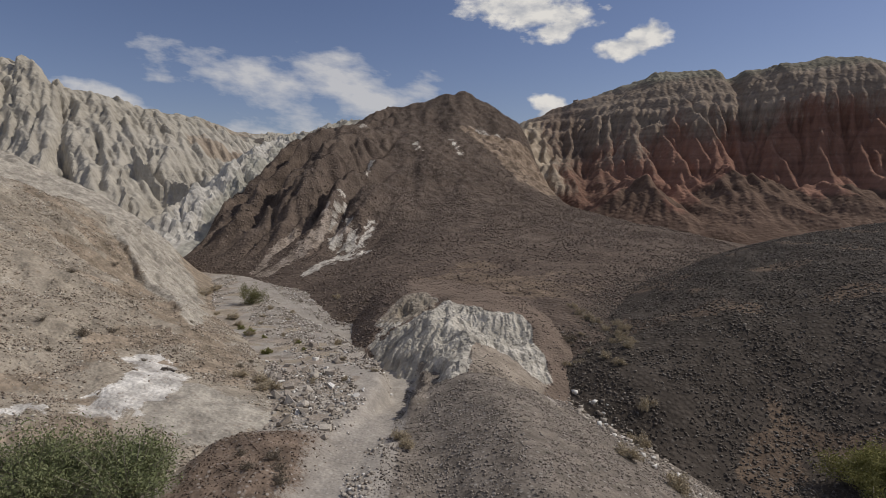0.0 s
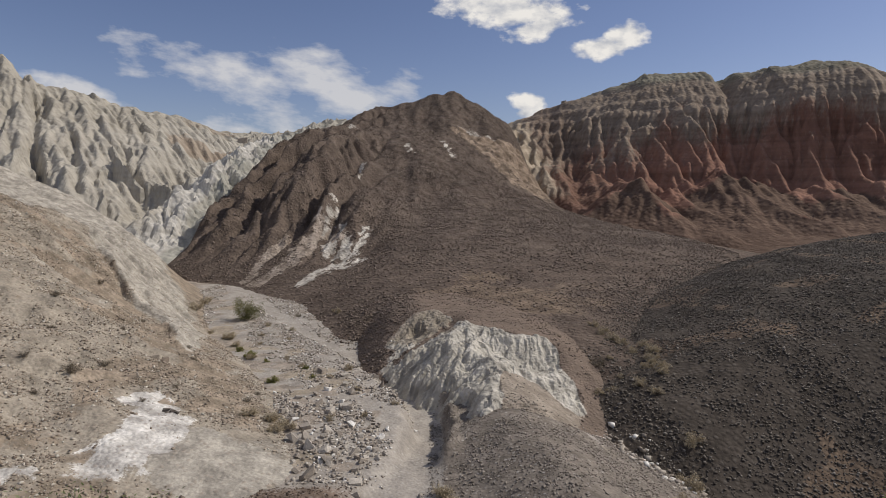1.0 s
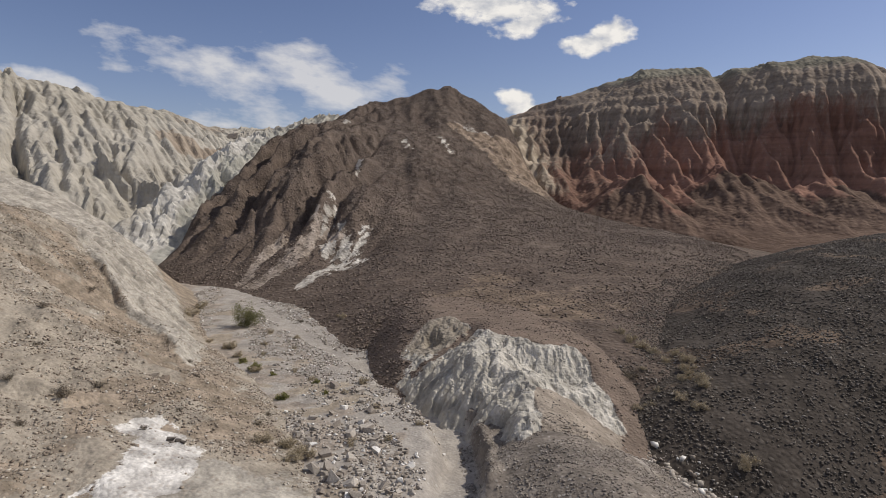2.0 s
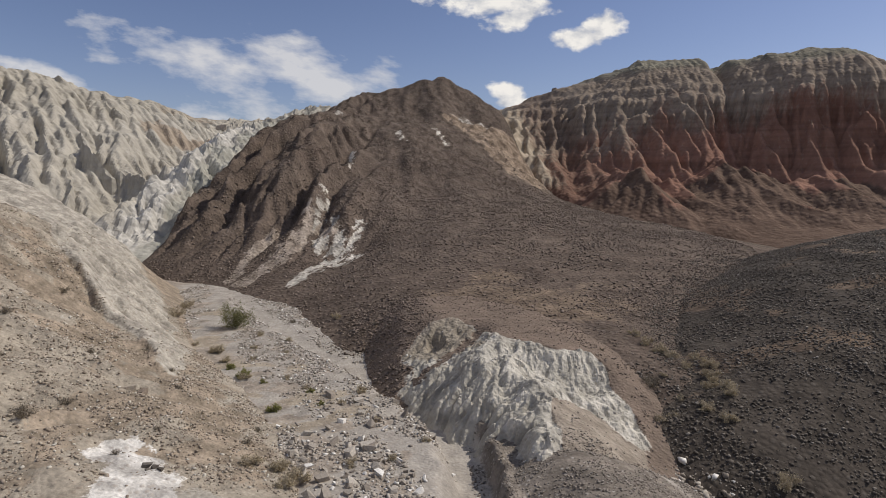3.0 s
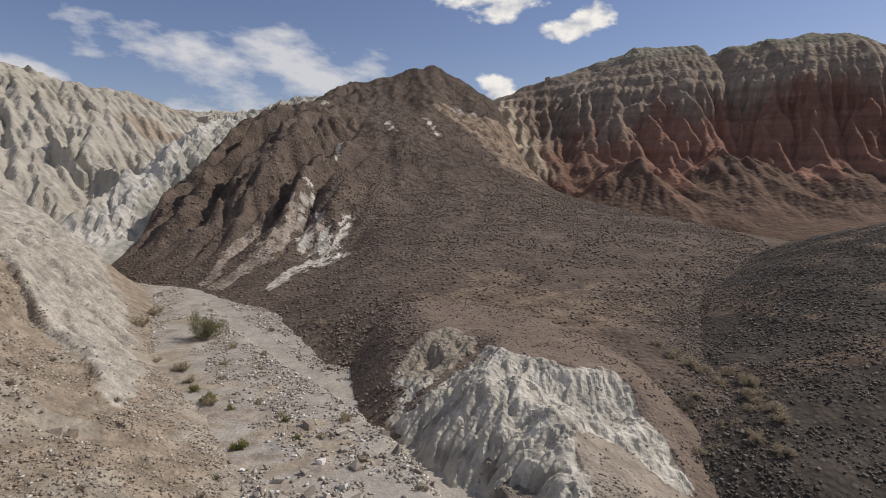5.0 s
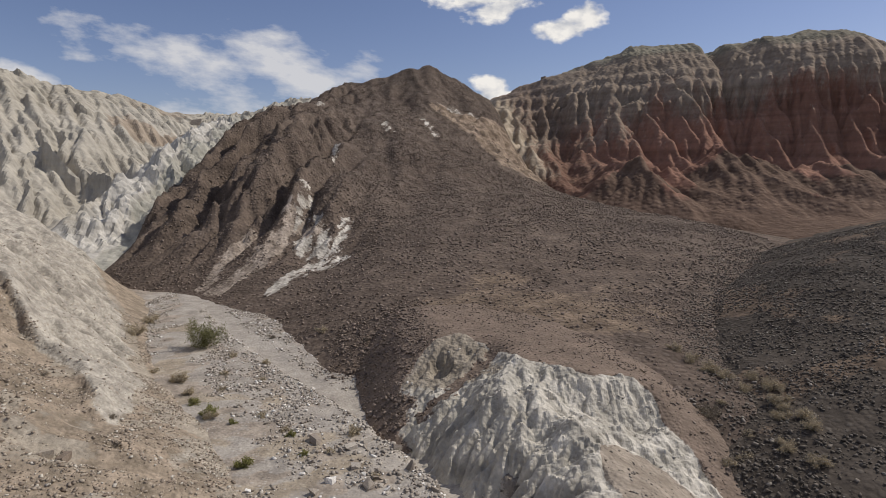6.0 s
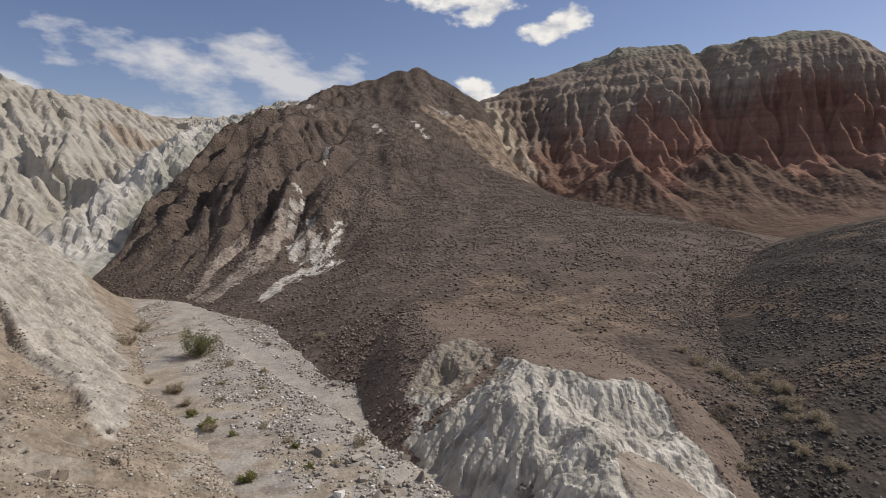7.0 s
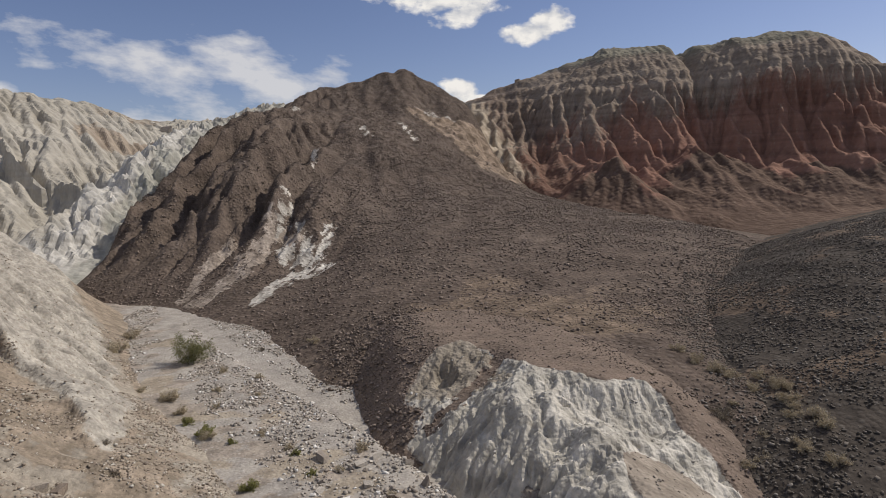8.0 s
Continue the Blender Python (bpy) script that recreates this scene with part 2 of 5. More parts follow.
def ground_form(x, y):
    z = wash_floor(y) + (gully_floor(y) - wash_floor(y)) * step(1.0, 4.5, x + 0.12 * (y - 25))
    d, zc, s, side = line_distance(x, y, CHANNEL)
    open_side = step(29, 33, y) * (side < 0)
    bed = step(0.55, 1.25 + 5.0 * open_side, d + 0.25 * grain(x * 0.7, y * 0.7, 3))
    # bank of the old bar beside the channel
    z = z + 0.10 * fbm(x * 0.25, y * 0.25, 3, 11) * step(1, 4, d)
    z = np.where(d < 9, np.minimum(zc, z) * (1 - bed) + z * bed, z)
    d, zc, s, side = line_distance(x, y, SPUR)
    fall = np.where(side < 0, 0.50, 0.40)
    top = zc - fall * (np.sqrt(d * d + 0.5) - 0.7) - 0.9 * step(24.4, 26, y)
    rise = step(-0.4, 0.4, top - z)
    z = z * (1 - rise) + top * rise
    # brown earth mound
    z = z + 0.5 * np.exp(-(((x + 5.4) / 1.7) ** 4 + ((y - 16.3) / 2.5) ** 4)) * (1 + 0.35 * fbm(x * 0.9, y * 0.9, 3, 7))
    d, zc, s, side = line_distance(x, y, CHANNEL)
    cut = (1 - step(0.55, 0.85, d + 0.2 * grain(x, y, 6))) * (y < 30) * (y > 21)
    z = z * (1 - cut) + np.minimum(z, zc) * cut
    # undercut eastern bank of the channel
    bank = (side < 0) * step(20.6, 21.6, y) * (1 - step(26.0, 27.4, y))
    lip = d + 0.18 * fbm(x * 0.9, y * 0.9, 3, 9)
    rise = zc + 0.95 * step(0.62, 0.86, lip) - 0.5 * np.maximum(lip - 0.9, 0)
    z = z + bank * np.maximum(rise - z, 0) * step(0.5, 0.6, lip)
    z = z + 0.03 * fbm(x * 1.1, y * 1.1, 4, 5)
    far = step(150, 400, np.hypot(x, y))
    return z + far * (2.0 * fbm(x / 160, y / 160, 3, 8))


MAIN = Loft({
    -36: [(56, -3), (66, -1), (80, 0), (100, 1), (125, 2), (150, 0)],
    -31: [(56, -2.5), (64, -0.8), (69, 2.0), (78, 5.5), (90, 8), (110, 8), (150, 0)],
    -27: [(55, -1.5), (62, -0.2), (68, 2.6), (75, 6.4), (84, 10.4), (92, 13), (104, 13), (125, 14), (150, 2)],
    -22: [(54, -1.3), (60, -0.1), (67, 2.6), (75, 7), (85, 12.5), (95, 18.6), (100, 18.6), (112, 18.6), (125, 22), (150, 5)],
    -16: [(48, -1.2), (55, 0.4), (61, 1.8), (67.5, 4.8), (73, 9.6), (84, 13.6), (98, 19.6), (105, 20.2), (124, 25.2), (150, 6)],
    -11: [(42, -1.0), (47, 0.2), (56, 1.3), (63.5, 1.5), (67.5, 5), (73, 8.4), (84, 12.4), (98, 18), (110, 20.8), (125, 27.0), (150, 8)],
    -5: [(36, -1.2), (39.6, 0.2), (42, 1.4), (50, 2.2), (68, 4.6), (80, 9.5), (95, 16.6), (112, 21.5), (127, 28.8), (150, 10)],
    2: [(20, -2.5), (29, 0.2), (34, 1.8), (40, 2.4), (47.7, 2.3), (62, 4.6), (78.6, 8.1), (95, 14), (109, 19.4), (120, 25.5), (132, 33.0), (150, 12)],
    9: [(20, -3), (27, -0.5), (29.5, 1.2), (34, 1.8), (46, 2.1), (60, 3.7), (80, 7.3), (97, 12), (110, 17.6), (120, 22.8), (128, 27.5), (150, 10)],
    15: [(24, -3), (34, -1.2), (38, 0.4), (41, 1.4), (50, 2.2), (56, 3.4), (75, 5), (93, 8.3), (105, 12), (115, 17.5), (125, 23), (150, 8)],
    22: [(30, -3), (42, 0.2), (47, 1.5), (58, 2.9), (75, 4.3), (87, 5.6), (95, 4.8), (110, 4), (150, 1)],
    30: [(36, -3), (48, 0.2), (56, 1.4), (66, 2.8), (78, 3.6), (86, 3), (100, 0), (150, -1)],
    40: [(40, -3), (55, 0.0), (62, 0.9), (74, 1.6), (82, 0.8), (100, -1), (150, -2)],
    50: [(55, -1), (80, -0.5), (100, -2), (150, -3)]}, 1.3)
LEFT = Loft({
    0: [(-60, 19), (-34, 11), (-24, 7), (-16, 3.6), (-11, 1.6), (-8, 0.9), (-4, 0.2), (0, -1)],
    14: [(-60, 19), (-34, 11.5), (-24, 7.4), (-18, 4.2), (-14, 2.6), (-11, 1.7), (-9, 0.7), (-6, 0.3), (0, -1)],
    17: [(-60, 19), (-34, 11.5), (-24, 7.5), (-18, 4.3), (-14, 2.7), (-10.3, 2.1), (-8, 1.2), (-6, 0.9), (-3, -0.2), (0, -1)],
    21: [(-60, 19), (-36, 12), (-26, 8), (-20, 5), (-17, 3.8), (-14.6, 2.8), (-10.3, 1.95), (-7.7, 1.4), (-6, 0.8), (-3, -0.3), (0, -1)],
    28: [(-60, 17), (-36, 11.5), (-28, 9.4), (-23, 7), (-19.5, 5.2), (-15.5, 3.5), (-13.5, 2.7), (-11, 1.5), (-8.8, 0.5), (-5, -0.8), (0, -2)],
    34: [(-60, 15), (-40, 11), (-29, 10.3), (-25, 8), (-22, 6.1), (-20.3, 4.5), (-18, 3.3), (-16, 2.3), (-14, 1.1), (-12.5, 0.4), (-9, -1), (0, -3)],
    38: [(-60, 13), (-45, 9), (-34, 10), (-28.5, 10), (-26, 8.6), (-23, 6.3), (-21, 4.5), (-19, 2.7), (-17.5, 1.2), (-15.4, 0.2), (-12, -1), (0, -3)],
    44: [(-60, 12), (-45, 9.2), (-36, 8.4), (-30, 8), (-28, 7.6), (-25, 6.3), (-22.5, 3.4), (-20.5, 1.3), (-18.5, 0.2), (-15, -1), (0, -3)],
    50: [(-60, 13.5), (-44, 10), (-36, 8.2), (-32, 7.2), (-28.5, 6.3), (-26, 4.4), (-23.5, 1.6), (-21, 0), (-18, -1), (0, -3)],
    56: [(-60, 16.5), (-48, 12.4), (-42, 10), (-37, 8.3), (-33, 6.5), (-29, 4.6), (-26.5, 2.0), (-24, 0), (-20, -1.2), (0, -3)],
    62: [(-60, 18.5), (-50, 14.5), (-45, 12), (-41.5, 10.4), (-37.5, 8.6), (-34, 6.2), (-31, 3.4), (-29, 1), (-26, -1), (0, -3)],
    66: [(-60, 13), (-50, 9.5), (-45, 7), (-41.5, 5.4), (-37.5, 3.8), (-34, 1.4), (-31, -0.6), (-26, -2), (0, -3)],
    74: [(-60, 4), (-45, 1), (-34, -3), (0, -4)]}, 0.9, turned=True)
PALE = Loft({
    -130: [(30, 10), (60, 18), (90, 36), (120, 44), (160, 36), (190, 20)],
    -105: [(40, 6), (62, 8), (80, 15), (97, 31), (110, 41), (150, 34), (190, 18)],
    -88: [(50, 4), (64, 6), (76, 11), (90, 23), (108, 36), (140, 30), (190, 16)],
    -76: [(56, 2), (66, 4), (74, 7), (84, 15), (95, 23.5), (108, 30.5), (140, 26), (190, 15)],
    -66: [(60, 1), (68, 3), (75, 5.5), (85, 13), (97, 21), (115, 27), (140, 25), (190, 15)],
    -55: [(62, 0.5), (70, 2.4), (76, 5), (87, 11.5), (101, 17.5), (124, 25), (150, 21), (190, 14)],
    -45: [(64, 0), (71, 2), (79, 5), (90, 9.5), (105, 14.5), (125, 19.5), (140, 22.8), (160, 17), (190, 12)],
    -36: [(64, -0.5), (71, 1.5), (80, 4.8), (92, 9.8), (110, 15.5), (130, 20), (149, 24), (170, 16), (190, 12)],
    -27: [(66, -1), (78, 3), (90, 9), (110, 16), (130, 22.5), (149, 27), (170, 16), (190, 12)],
    -15: [(66, -2), (90, 6), (110, 14), (130, 22), (150, 27), (170, 15), (190, 10)],
    0: [(66, -3), (110, 8), (140, 12), (170, 8), (190, 5)]}, 1.2)
RED = Loft({
    6: [(70, -3), (95, 1), (112, 6), (125, 10), (150, 14), (170, 15), (210, 8)],
    13: [(72, -2), (95, 5), (108, 11.5), (118, 16.5), (124, 19), (140, 22), (168, 24), (210, 12)],
    20: [(74, -1), (90, 3.5), (100, 5.6), (112, 11), (123, 17), (140, 23), (165, 28), (180, 25), (210, 12)],
    27: [(74, 0), (88, 3), (98, 5.4), (106, 7), (112, 10.5), (123, 17), (140, 25.5), (160, 30.5), (175, 29), (210, 14)],
    32: [(74, 0), (86, 2), (93, 4.5), (97.3, 11.8), (101, 8.5), (106, 8.6), (117, 16), (130, 24), (150, 31.5), (168, 32.4), (210, 16)],
    36: [(74, 0), (86, 1.6), (94, 4), (102, 7), (108, 10.5), (118, 18), (131, 26.5), (149, 33), (168, 31), (210, 18)],
    41: [(74, 1.4), (84, 2.4), (93, 4.0), (101, 6), (109, 11.5), (119, 20), (130, 29), (145, 34), (180, 28), (210, 20)],
    48: [(72, 1.8), (82, 2.9), (91, 5.0), (99, 8), (110, 16.2), (119, 23.5), (127, 30), (137, 36.5), (170, 32), (210, 22)],
    58: [(70, 2.2), (80, 3.2), (90, 4.6), (97, 6), (104, 11.5), (112, 20), (121, 28.5), (133, 36.2), (170, 32), (210, 22)],
    68: [(68, 2.4), (78, 3.4), (88, 5), (97, 10), (102, 15.5), (108, 24), (114, 29.5), (122, 34), (130, 34.8), (165, 32), (210, 22)],
    78: [(64, 1.5), (76, 3), (86, 5.5), (95, 10.5), (101, 17), (106, 25), (110, 31), (114, 33.6), (123, 36.4), (165, 33), (210, 22)],
    85: [(60, 1.8), (76, 3.6), (86, 6.5), (95, 12), (101, 19), (106, 25.5), (111, 30), (117, 33.6), (123, 33.4), (165, 30), (210, 22)],
    93: [(58, 2), (76, 4.5), (86, 8), (94, 13.5), (100, 18), (105, 22), (111, 25.5), (118, 26.5), (165, 25), (210, 20)],
    98: [(58, 2), (76, 4.5), (86, 8), (94, 11), (102, 15), (110, 19), (118, 21), (165, 22), (210, 18)],
    110: [(50, 3), (70, 6), (85, 9), (95, 12), (105, 16), (114, 19), (165, 20), (210, 16)],
    150: [(30, 6), (60, 12), (85, 22), (110, 28), (165, 26), (210, 22)]}, 0.9)
DARK = Loft({
    5.5: [(-10, -4), (18, -3.2), (21, -2.3), (25, -1.1), (28, -0.1), (31, 0.2), (44, -1.2)],
    7: [(-10, -3.5), (18, -2.6), (21, -1.9), (23, -1.1), (25, -0.45), (28, 0.6), (31, 0.9), (44, -1)],
    8.7: [(-10, -3.2), (18, -2.5), (21.3, -2.0), (22.6, -1.1), (24, -0.2), (26, 0.6), (29, 0.9), (33, 0.8), (44, 0.1), (60, -1)],
    10.5: [(-10, -2.8), (18, -2.4), (21.5, -2.0), (23, -0.8), (24.7, 0.4), (27, 1.1), (31, 1.4), (36, 1.0), (44, 0.3), (60, -1)],
    13: [(-10, -2.6), (18, -2.3), (21.8, -2.1), (23.3, -1.2), (25.5, 0.3), (27.9, 1.77), (31, 2.1), (36, 2.0), (40, 1.5), (44, 0.8), (60, -0.5)],
    16: [(-10, -2.2), (18, -2.0), (22.5, -1.9), (25.6, 0.1), (28.4, 2.1), (31, 2.7), (36, 2.8), (40, 2.8), (45, 1.8), (50, 0.9), (60, 0)],
    20: [(-10, -1), (15, -1), (23, -0.7), (26, 1.0), (29, 2.5), (33, 3.3), (38, 4.0), (44, 3.8), (48, 2.3), (54, 0.9), (62, 0)],
    25: [(-10, 1), (15, 1.6), (22, 2.4), (30, 3.9), (38, 4.8), (45, 5.1), (50, 4), (56, 1.8), (64, 0.5)],
    32: [(-10, 2), (20, 3.4), (32, 4.8), (42, 5.3), (49, 5.5), (56, 4.2), (64, 1.8), (74, 0)],
    42: [(-10, 3), (20, 4.6), (35, 5.8), (45, 6.2), (54, 6.1), (62, 4.4), (72, 1.5), (84, 0)],
    60: [(-10, 4), (30, 7), (50, 8), (60, 7.6), (75, 4), (90, 0)],
    90: [(-10, 5), (30, 9), (50, 10), (60, 9), (80, 4), (90, 2)]}, 1.2)
BLUFF = Loft({
    -6.5: [(26, -1.8), (34, -1.0), (38, -0.4), (40, -0.15), (44, 0.7), (48, 1.2)],
    -4.2: [(26, -1.2), (30.9, -0.5), (31.6, 0.2), (34, 0.9), (36.5, 1.5), (39, 2.0), (44, 2.0), (48, 2.0)],
    -3.3: [(26, -1), (30.4, -0.3), (30.9, 0.5), (33, 0.95), (34.5, 1.2), (35.1, 1.4), (36.5, 2.0), (39, 2.25), (48, 2)],
    -2.5: [(24, -1), (28.9, -0.4), (29.4, 0.6), (31.3, 1.15), (32.4, 1.25), (33.6, 1.3), (35, 1.65), (36.8, 2.4), (40, 2.35), (48, 2)],
    -1.3: [(23, -0.8), (27.6, -0.3), (28.0, 0.75), (29.3, 1.3), (30.3, 1.75), (31.5, 1.95), (33.6, 1.6), (35, 1.95), (37, 2.45), (38, 2.4), (48, 2)],
    -0.4: [(23, -0.6), (26.0, -0.3), (26.5, 0.85), (28.2, 1.3), (29, 1.7), (29.9, 2.25), (31.5, 2.4), (33, 2.25), (34.6, 1.9), (35.4, 2.15), (36.3, 2.4), (40, 2.4), (48, 2)],
    0.35: [(21, -1.5), (22.9, 0.6), (24.2, 1.5), (25.2, 1.4), (27, 1.15), (28.3, 1.45), (29, 1.85), (29.8, 2.2), (31.4, 2.5), (32.4, 2.7), (33.4, 2.55), (36, 2.5), (48, 2)],
    1.2: [(21, -1.2), (22.7, 0.75), (24.6, 1.6), (26, 1.55), (27, 1.8), (28.2, 2.08), (29, 1.95), (30.2, 2.05), (31.2, 2.3), (31.7, 2.65), (33, 2.55), (36, 2.45), (48, 2)],
    1.7: [(21, -1), (22.6, 0.8), (24.6, 1.55), (26, 1.65), (27.4, 1.9), (28.2, 1.75), (29.5, 1.65), (30.5, 1.75), (31.0, 2.5), (31.5, 2.62), (36, 2.4), (48, 2)],
    2.9: [(21, -1), (22.6, 0.7), (24.6, 1.25), (26, 1.25), (28, 1.2), (29.3, 1.3), (30.1, 1.55), (30.5, 2.4), (31, 2.55), (36, 2.4), (48, 2)],
    3.6: [(21, -1), (23, 0.2), (26, 0.75), (28, 1.0), (29.2, 1.15), (30.1, 1.5), (30.5, 2.25), (31, 2.4), (36, 2.3), (48, 1.95)],
    4.4: [(20, -1), (24, 0), (26, 0.3), (27.5, 0.5), (28.5, 0.85), (29.8, 1.15), (30.4, 1.45), (30.9, 2.1), (31.4, 2.2), (36, 2.1), (48, 1.9)],
    5.2: [(20, -1.5), (24, -0.5), (26.4, -0.1), (27.6, 0.4), (28.8, 0.9), (30, 1.5), (31, 2.0), (36, 2.0), (48, 1.8)],
    6.4: [(20, -2), (25, -0.9), (28, 0.3), (30, 1.2), (33, 1.6), (36, 1.7), (48, 1.5)],
    9: [(20, -2.5), (28, -0.6), (32, 0.1), (36, 0.4), (48, 0.8)]}, 0.2, 0.12)


def sink(v, a, b, deep=60.0):
    return deep * step(0, 1, (v - a) / (b - a))


def main_form(x, y):
    z = MAIN(x, y)
    high = step(3, 12, z)
    west = step(-6, -18, x) * step(60, 72, y)
    # ribs and gullies running down the western flank and the front
    wx, wy = x + 0.9 * fbm(x / 9, y / 9, 2, 21), y + 0.9 * fbm(x / 9, y / 9, 2, 22)
    across, down = wx * 0.93 - wy * 0.36, wx * 0.36 + wy * 0.93
    z = z + west * step(1.2, 6, z) * (4.6 * (1 - 0.6 * step(13, 20, z)) * (gullies(across, down, 5.8, 23) - 0.62) + 0.6 * (gullies(across, down, 1.9, 24, 0.45) - 0.6) + 0.35 * fbm(x / 1.3, y / 1.3, 3, 20))
    rib = crests(wx / 13, wy / 60, 3, 25)
    z = z + (1 - west) * high * 1.6 * (rib - 0.6)
    rough = step(1.6, 4, z)
    z = z + rough * ((0.16 + 0.19 * step(60, 90, y)) * fbm(x / 4, y / 4, 4, 26) + 0.16 * high * fbm(x / 1.2, y / 1.2, 3, 27))
    w = np.hypot((x + 13) / 6, (y - 68) / 9)
    z = z + (1 - step(0.7, 1.2, w)) * step(1.2, 2.5, z) * 0.5 * (gullies(x * 0.9 - y * 0.43, x * 0.43 + y * 0.9, 0.9, 30, 0.5) - 0.6)
    return z + 0.05 * fbm(x / 1.5, y / 1.5, 3, 28)


def slab_of(x, y):
    """1 on the bare grey slab of the left hill, between its scarp and the brown slope beyond."""
    w = 1.2 * fbm(x / 3, y / 3, 3, 29)
    near = np.interp(x, [-50, -35, -28, -24, -20, -17, -14.8, -13.6], [55, 50, 45, 40.5, 36.2, 34.2, 31.4, 29.8])
    far = np.interp(x, [-34, -30, -26.8, -21.6, -17.7, -15], [90, 61, 55.3, 47.5, 40.2, 35.8])
    far = np.where(x > -15, 35.8 - 3.6 * (x + 15), far)
    return step(-0.3, 0.3, y - near + 0.5 * w) * (1 - step(-0.5, 0.7, y - far + w)) * step(-12.4, -13.4, x)


def left_form(x, y):
    z = LEFT(x, y) - sink(x, -50, -60) - sink(y, -20, -60)
    up = step(0.8, 3, z)
    rib = crests((x * 0.25 + y * 0.97) / 7 + 0.4 * fbm(x / 8, y / 8, 2, 31), x / 30, 3, 32)
    z = z + up * 0.9 * (rib - 0.62)
    # little scarp running down to the wash
    d, zc, s, side = line_distance(x, y, [(-23.5, 39.8, 0), (-20, 36.2, 0), (-17, 34.2, 0), (-14.8, 31.4, 0), (-13.8, 30, 0)])
    over = -side * d + 0.25 * fbm(x * 0.8, y * 0.8, 2, 36)
    z = z + (0.55 + 0.3 * grain(s * 0.5, 0 * s, 35)) * step(-0.12, 0.16, over) * np.exp(-np.maximum(over, 0) / 2.0) * step(-13.8, -14.6, x) * step(-24, -22.5, x)
    slab = step(0, 1, over) * (1 - step(3.5, 6, over)) * step(0.6, 2, z)
    z = z + slab * 0.30 * (crests((y * 0.7 + x * 0.7) / 1.3 + 0.3 * fbm(x, y, 2, 38), (x - y) / 9, 2, 37) - 0.6)
    grey = slab_of(x, y) * step(0.4, 1.6, z)
    u, v = x * 0.65 + y * 0.76, x * 0.76 - y * 0.65
    z = z + grey * (0.24 * (gullies(u, v, 1.5, 39, 0.4) - 0.6) + 0.10 * (gullies(u, v, 0.55, 40, 0.45) - 0.6) + 0.12 * fbm(x / 0.8, y / 0.8, 3, 630))
    return z + up * (0.22 - 0.12 * grey) * fbm(x / 2.5, y / 2.5, 4, 33) + 0.04 * fbm(x, y, 3, 34)


def pale_form(x, y):
    z = PALE(x, y) - sink(x, -118, -130) - sink(y, 176, 190) * (x < 1)
    up = step(2.5, 8, z)
    # the slope faces +x and -y, so the flutes are turned with it
    u, v = x * 0.80 + y * 0.60, -x * 0.60 + y * 0.80
    crown = 1 - 0.55 * step(100, 125, y + 0.35 * x + 25)
    warp = 0.5 * fbm(x / 5, y / 5, 3, 46)
    g1, g2 = gullies(u + warp, v, 6.8, 41), gullies(u + warp, v, 2.5, 42, 0.45)
    patch1, patch2 = step(-0.15, 0.35, fbm(u / 7, v / 9, 2, 48)), step(-0.1, 0.35, fbm(u / 4, v / 5, 2, 49))
    ribs = 1.3 * (g1 - 0.6) - 3.6 * np.exp(-(g1 / 0.13) ** 2) * patch1
    ribs = ribs + 0.6 * (g2 - 0.6) - 1.6 * np.exp(-(g2 / 0.16) ** 2) * patch2
    ribs = ribs + 0.8 * fbm(u / 3.0, v / 7, 4, 651, 0.55)
    z = z + up * crown * ribs
    band = step(-42, -38, x + 0.1 * (y - 80)) * step(1.5, 4, z)
    z = z + band * (0.5 * fbm(x / 1.6, y / 1.6, 3, 652, 0.6) + 0.8 * (crests(x / 3.0, y / 3.8, 3, 45, 0.65) - 0.6))
    # the grey ridge in front of the saddle
    d, zc, s, side = line_distance(x, y, [(-40, 72, 0), (-38, 80, 0), (-36, 95, 0), (-35, 110, 0), (-33, 128, 0)])
    z = z + step(2, 5, z) * (2.4 * np.exp(-(d / 3.4) ** 2) - 2.4 * np.exp(-((d - 8) / 4) ** 2) * (side < 0)) * step(132, 118, y)
    return z + up * 0.12 * fbm(x / 3, y / 3, 4, 43)


CLIFF_SPURS = [
    [(29.5, 113, 13.8), (31.5, 104, 11.2), (32.3, 97.5, 10.8)],
    [(35.5, 118, 18.5), (36.2, 110, 12.5), (36.5, 104, 8.5)],
    [(40, 120, 22), (40.8, 109, 14), (41.3, 102, 9)],
    [(45, 119, 22.5), (45.6, 109, 15), (45.8, 102.5, 9.5)],
    [(48.5, 123, 28), (50.3, 111, 18.2), (51.5, 103, 12.2)],
    [(57, 113, 20), (57.3, 105, 13.2), (57, 100, 8.5)],
    [(63, 110, 20.5), (62.4, 102, 13), (62, 97, 8)],
    [(69, 107, 21), (68, 99, 13), (67, 94, 9)],
    [(75, 104, 21), (74, 96, 13), (73, 91, 8.5)],
    [(82, 101, 21), (80.5, 93, 13), (79, 88, 8.5)],
    [(22, 118, 15.5), (23, 108, 9.5), (24, 100, 6.6), (27, 92, 4.2)]]
FAN_RIDGES = [
    [(50.3, 105, 13), (51.5, 97, 9.2), (53, 90, 6.4), (57, 84.5, 4.6)],
    [(32.3, 98.5, 11), (34, 92, 7.4), (37, 87, 4.8), (41, 84, 3.4)],
    [(40.5, 103, 9.5), (42, 95, 6.2), (44.5, 90, 5.0)],
    [(47, 103, 11), (47, 95, 7), (46.5, 89, 5.2)],
    [(62, 98, 10.5), (64, 90, 7), (67, 85, 5.4)],
    [(72, 95, 11), (74, 88, 7.2), (77, 83, 5.6)]]
